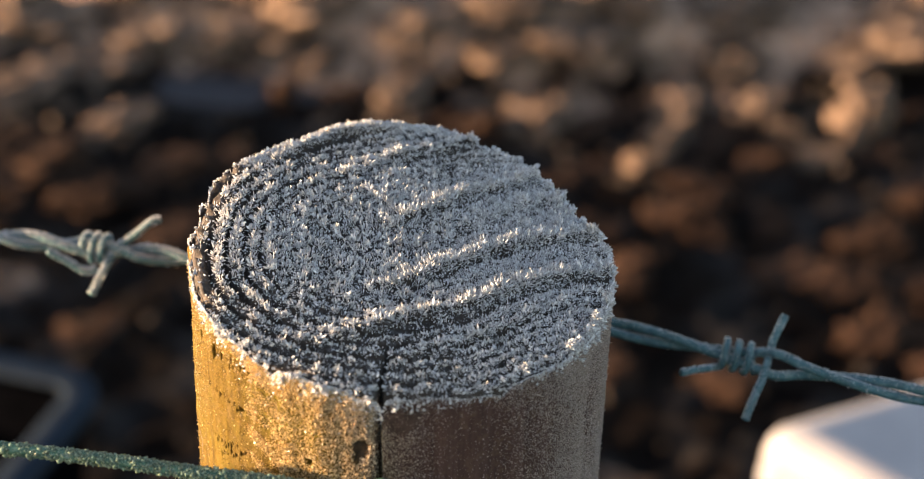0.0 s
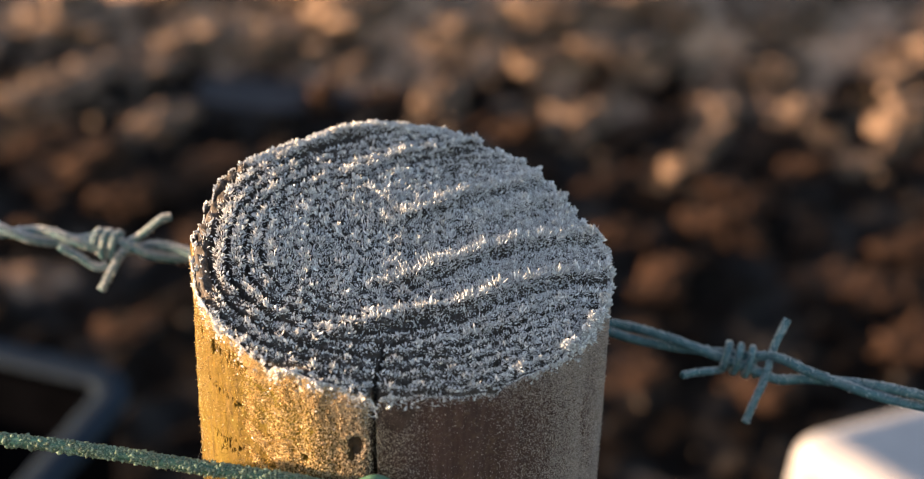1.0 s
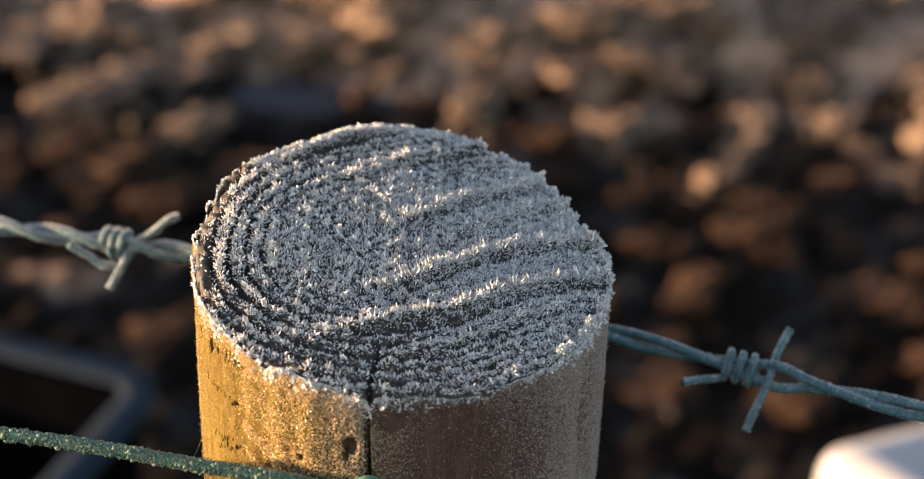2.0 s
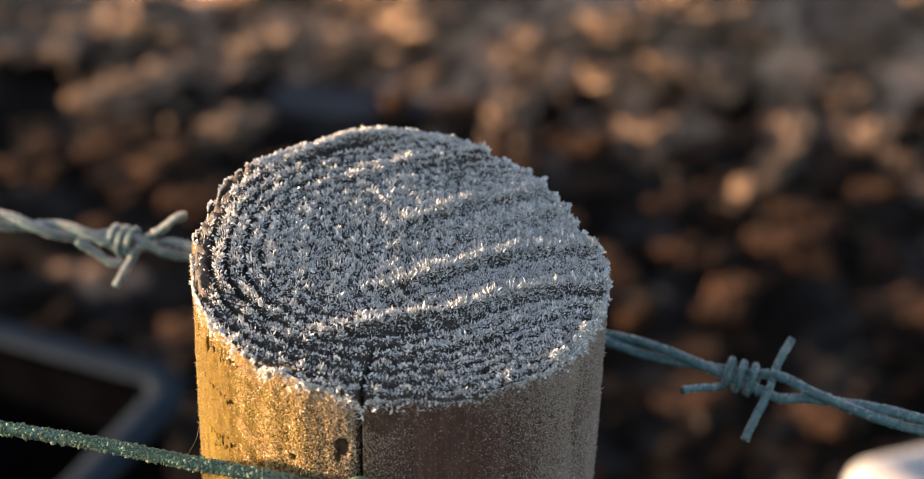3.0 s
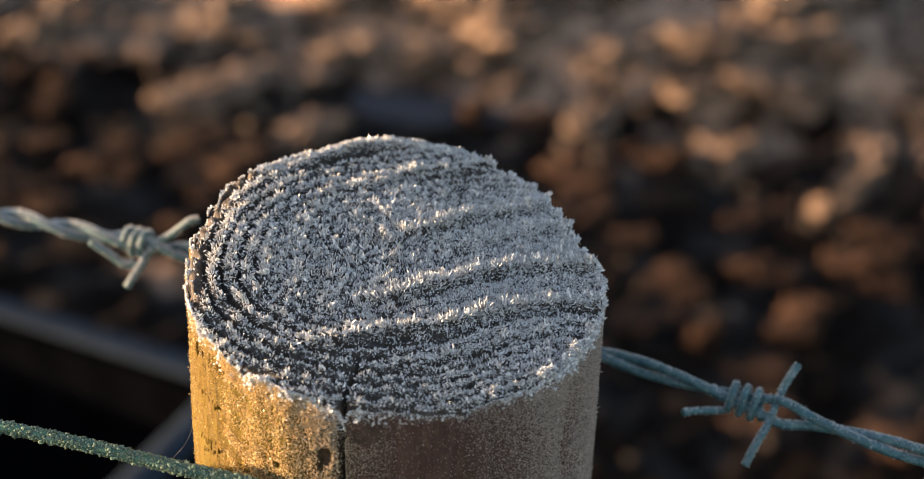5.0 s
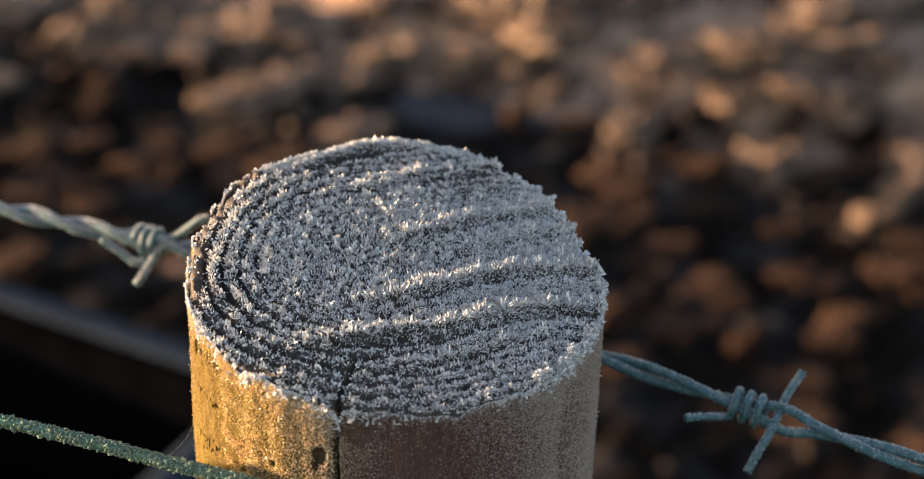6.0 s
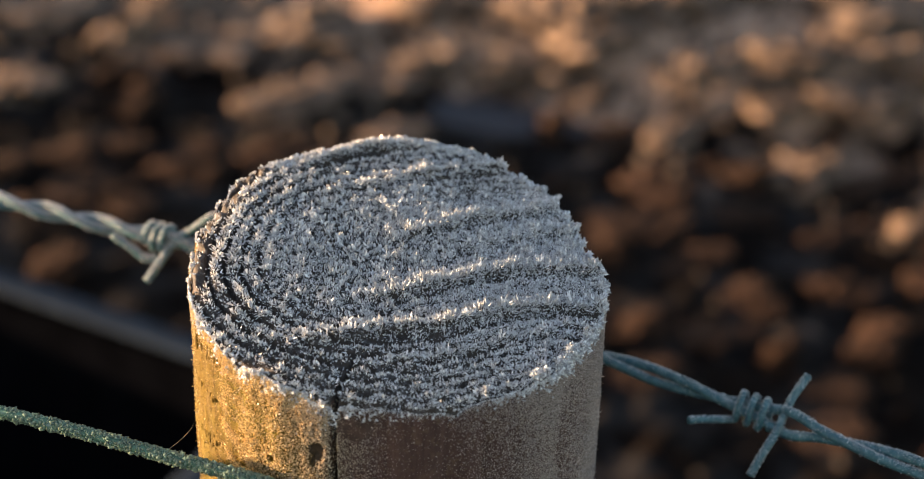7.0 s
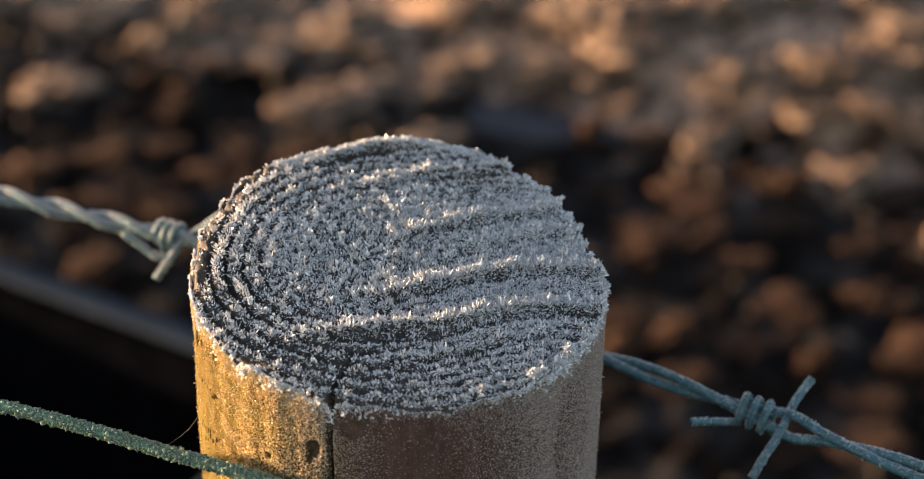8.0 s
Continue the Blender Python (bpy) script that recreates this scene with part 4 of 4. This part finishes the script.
# ---- barbed wire ----
def wire_centre(x):
    """The middle of the barbed wire at x, bent round the back of the post."""
    y = np.where(x < CX, 0.0287 - (x - CX) * 0.084, 0.0287 - (x - CX) * 0.237)
    y = y - 0.0010 * np.exp(-(((x - CX) / 0.012) ** 2))
    z = np.interp(x, [-1.4, -0.105, -0.060, 0.03, 0.054, 0.09, 1.4], [1.0700, 1.0695, 1.0690, 1.0676, 1.0664, 1.0656, 1.0600])
    return np.stack([x, y, z], -1)


def strand_path(side):
    x = np.concatenate([np.arange(-1.4, -0.13, 0.004), np.arange(-0.13, 0.11, 0.0008), np.arange(0.11, 1.4, 0.004)])
    c = wire_centre(x)
    ph = np.where(x > CX, np.pi * (x - 0.0475) / 0.023, np.pi * (x + 0.0840) / 0.0125 + 0.5)
    amp = 0.00100 + 0.0010 * np.exp(-(((x - 0.0605) / 0.004) ** 2)) + 0.0004 * np.exp(-(((x + 0.060) / 0.004) ** 2))
    c[:, 1] += side * amp * (0.86 * np.cos(ph) + 0.51 * np.sin(ph))
    c[:, 2] += side * amp * (0.86 * np.sin(ph) - 0.51 * np.cos(ph))
    return c


def surface_points(rng, path, radius, n, up=0.6):
    """Random points on a tube's skin, more of them on its upper side, with normals."""
    path = np.asarray(path)
    i = rng.integers(0, len(path) - 1, n)
    t = rng.uniform(0, 1, n)[:, None]
    p = path[i] * (1 - t) + path[i + 1] * t
    d = path[i + 1] - path[i]
    d /= np.linalg.norm(d, axis=1)[:, None]
    q = rng.normal(size=(n, 3)) + np.array([0, 0, up])
    q -= d * (q * d).sum(1)[:, None]
    q /= np.linalg.norm(q, axis=1)[:, None]
    return p + q * radius, q


def coil_path(x0, x1, turns, radius, start):
    t = np.linspace(0, 1, int(turns * 22))
    c = wire_centre(x0 + (x1 - x0) * t)
    a = start + 2 * np.pi * turns * t
    tall = radius * 1.15
    return c + np.stack([0 * t, -radius * np.cos(a), tall * np.sin(a)], 1)


def build_barbed_wire():
    rng = np.random.default_rng(9)
    ob = new("barbed_wire")
    shown = []
    for side in (1, -1):
        p = strand_path(side)
        part("strand", tube_mesh("strand", p, 0.00083, WIRE_PLASTIC, 12), ob, "green plastic-coated strand")
        near = p[(p[:, 0] > -0.125) & (p[:, 0] < 0.10) & ((p[:, 0] < -0.036) | (p[:, 0] > 0.022))]
        shown.append((near[near[:, 0] > 0], 0.00082, 3200))
        shown.append((near[near[:, 0] < 0], 0.00082, 11000))
    # right-hand barb: three turns, one end out along the wire, and a straight cross point
    coil = coil_path(0.0508, 0.0568, 2.9, 0.00228, -0.9)
    tip = np.array((0.0434, 0.0080, 1.0670))
    tail = smooth_path([tip, tip * 0.66 + coil[0] * 0.34 + (0, 0, 0.0002), tip * 0.3 + coil[0] * 0.7, coil[0]], 6)
    barb = np.concatenate([tail[:-1], coil])
    part("barb", tube_mesh("barb", barb, 0.00063, WIRE_PLASTIC, 10), ob, "barb wound three times round the strands")
    cross = smooth_path([(0.0620, 0.0210, 1.0716), (0.0598, 0.0166, 1.0688), (0.0580, 0.0108, 1.0650), (0.0564, 0.0080, 1.0624), (0.0551, 0.0053, 1.0598)], 6)
    part("barb", tube_mesh("barb", cross, 0.00070, WIRE_PLASTIC, 10, 0.0002), ob, "straight cross point cut at both ends")
    shown += [(barb, 0.00062, 1600), (cross, 0.00069, 900)]
    # left-hand barb
    coil = coil_path(-0.0690, -0.0646, 2.4, 0.00215, 0.4)
    tail = smooth_path([(-0.0752, 0.0305, 1.0700), (-0.0715, 0.0303, 1.0680), (-0.0682, 0.0300, 1.0662), (-0.0660, 0.0302, 1.0668)], 6)
    part("barb", tube_mesh("barb", coil, 0.00066, WIRE_PLASTIC, 10), ob, "barb wound round the strands")
    part("barb", tube_mesh("barb", tail, 0.00068, WIRE_PLASTIC, 10, 0.0002), ob, "barb end lying along the wire")
    low = smooth_path([(-0.0660, 0.0255, 1.0640), (-0.0648, 0.0285, 1.0664), (-0.0632, 0.0322, 1.0690), (-0.0612, 0.0350, 1.0700)], 6)
    high = smooth_path([(-0.0625, 0.0335, 1.0700), (-0.0595, 0.0338, 1.0722), (-0.0560, 0.0345, 1.0752), (-0.0542, 0.0350, 1.0756)], 6)
    part("barb", tube_mesh("barb", low, 0.00072, WIRE_PLASTIC, 10, 0.0002), ob, "barb point bent downwards")
    part("barb", tube_mesh("barb", high, 0.00068, WIRE_PLASTIC, 10, 0.0002), ob, "barb point bent upwards")
    shown += [(coil, 0.00065, 1500), (tail, 0.00066, 900), (low, 0.00070, 1300), (high, 0.00066, 900)]
    vs, fs, k = [], [], 0
    for path, rad, n in shown:
        p, q = surface_points(rng, path, rad, n, 1.3)
        v, f = spikes(rng, p, q, (0.00021 if path[0][0] < 0 else 0.00015) * rng.lognormal(0, 0.45, n), 0.00007 * rng.lognormal(0, 0.3, n), 0.4)
        vs.append(v)
        fs.append(f + k)
        k += len(v)
    part("frost", mesh_of("frost", np.concatenate(vs), np.concatenate(fs), FROST), ob, "thin coat of frost needles", kind="stuff")
    return tagged(ob, "green plastic-coated twisted barbed wire with thin frost, fixed behind the post", "barbed wire")


build_barbed_wire()


# ---- plain line wire ----
def build_line_wire():
    rng = np.random.default_rng(12)
    ob = new("line_wire")
    pts = [(-1.4, -0.020, 1.110), (-0.5, -0.0340, 1.0885), (-0.11, -0.0402, 1.0820), (-0.061, -0.0412, 1.0808), (-0.044, -0.0416, 1.0801), (-0.031, -0.0419, 1.0791), (-0.020, -0.0422, 1.0785), (-0.012, -0.0423, 1.0777),
           (-0.0075, -0.0424, 1.0764), (-0.005, -0.0424, 1.0745), (-0.004, -0.0424, 1.0720)]
    path = smooth_path(pts, 24)
    part("strand", tube_mesh("strand", path, 0.00094, LINE_PLASTIC, 14), ob, "green plastic-coated steel wire")
    near = path[(path[:, 0] > -0.09) & (path[:, 0] < 0.01) & (path[:, 1] < -0.035)]
    p, q = surface_points(rng, near, 0.00095, 8500, 0.1)
    v, f = grains(rng, p, 0.00016 * np.clip(rng.lognormal(0, 0.45, len(p)), 0.4, 2.4))
    # beads that run together and hang below the wire
    p, q = surface_points(rng, near, 0.00104, 260, -2.2)
    v2, f2 = grains(rng, p, 0.00034 * np.clip(rng.lognormal(0, 0.3, len(p)), 0.5, 1.6), 0.15)
    v, f = np.concatenate([v, v2]), np.concatenate([f, f2 + len(v)])
    part("frost", mesh_of("frost", v, f, ICE_BEAD, True), ob, "crust of clear ice beads", kind="stuff")
    # twisted end that stands off the post
    knot = smooth_path([(-0.0075, -0.0430, 1.0765), (-0.0055, -0.0438, 1.0795), (-0.0028, -0.0434, 1.0803), (-0.0008, -0.0426, 1.0778), (-0.0022, -0.0428, 1.0740), (-0.006, -0.0430, 1.0735)], 10)
    part("tied_end", tube_mesh("tied_end", knot, 0.00105, LINE_PLASTIC, 12, 0.0002), ob, "wire end tied back on itself")
    return tagged(ob, "green plastic-coated fence wire crusted with ice, tied to the post", "fence wire")


build_line_wire()


def build_web_thread():
    """One strand of spider silk from the line wire to the post."""
    path = smooth_path([(-0.0305, -0.0415, 1.0800), (-0.0318, -0.0345, 1.0764), (-0.0334, -0.0275, 1.0730), (-0.0354, -0.0205, 1.0700)], 8)
    silk = new("spider_silk", tube_mesh("spider_silk", path, 0.000011, FROST, 6))
    return tagged(silk, "single pale spider silk thread between fence wire and post", "spider silk")


build_web_thread()
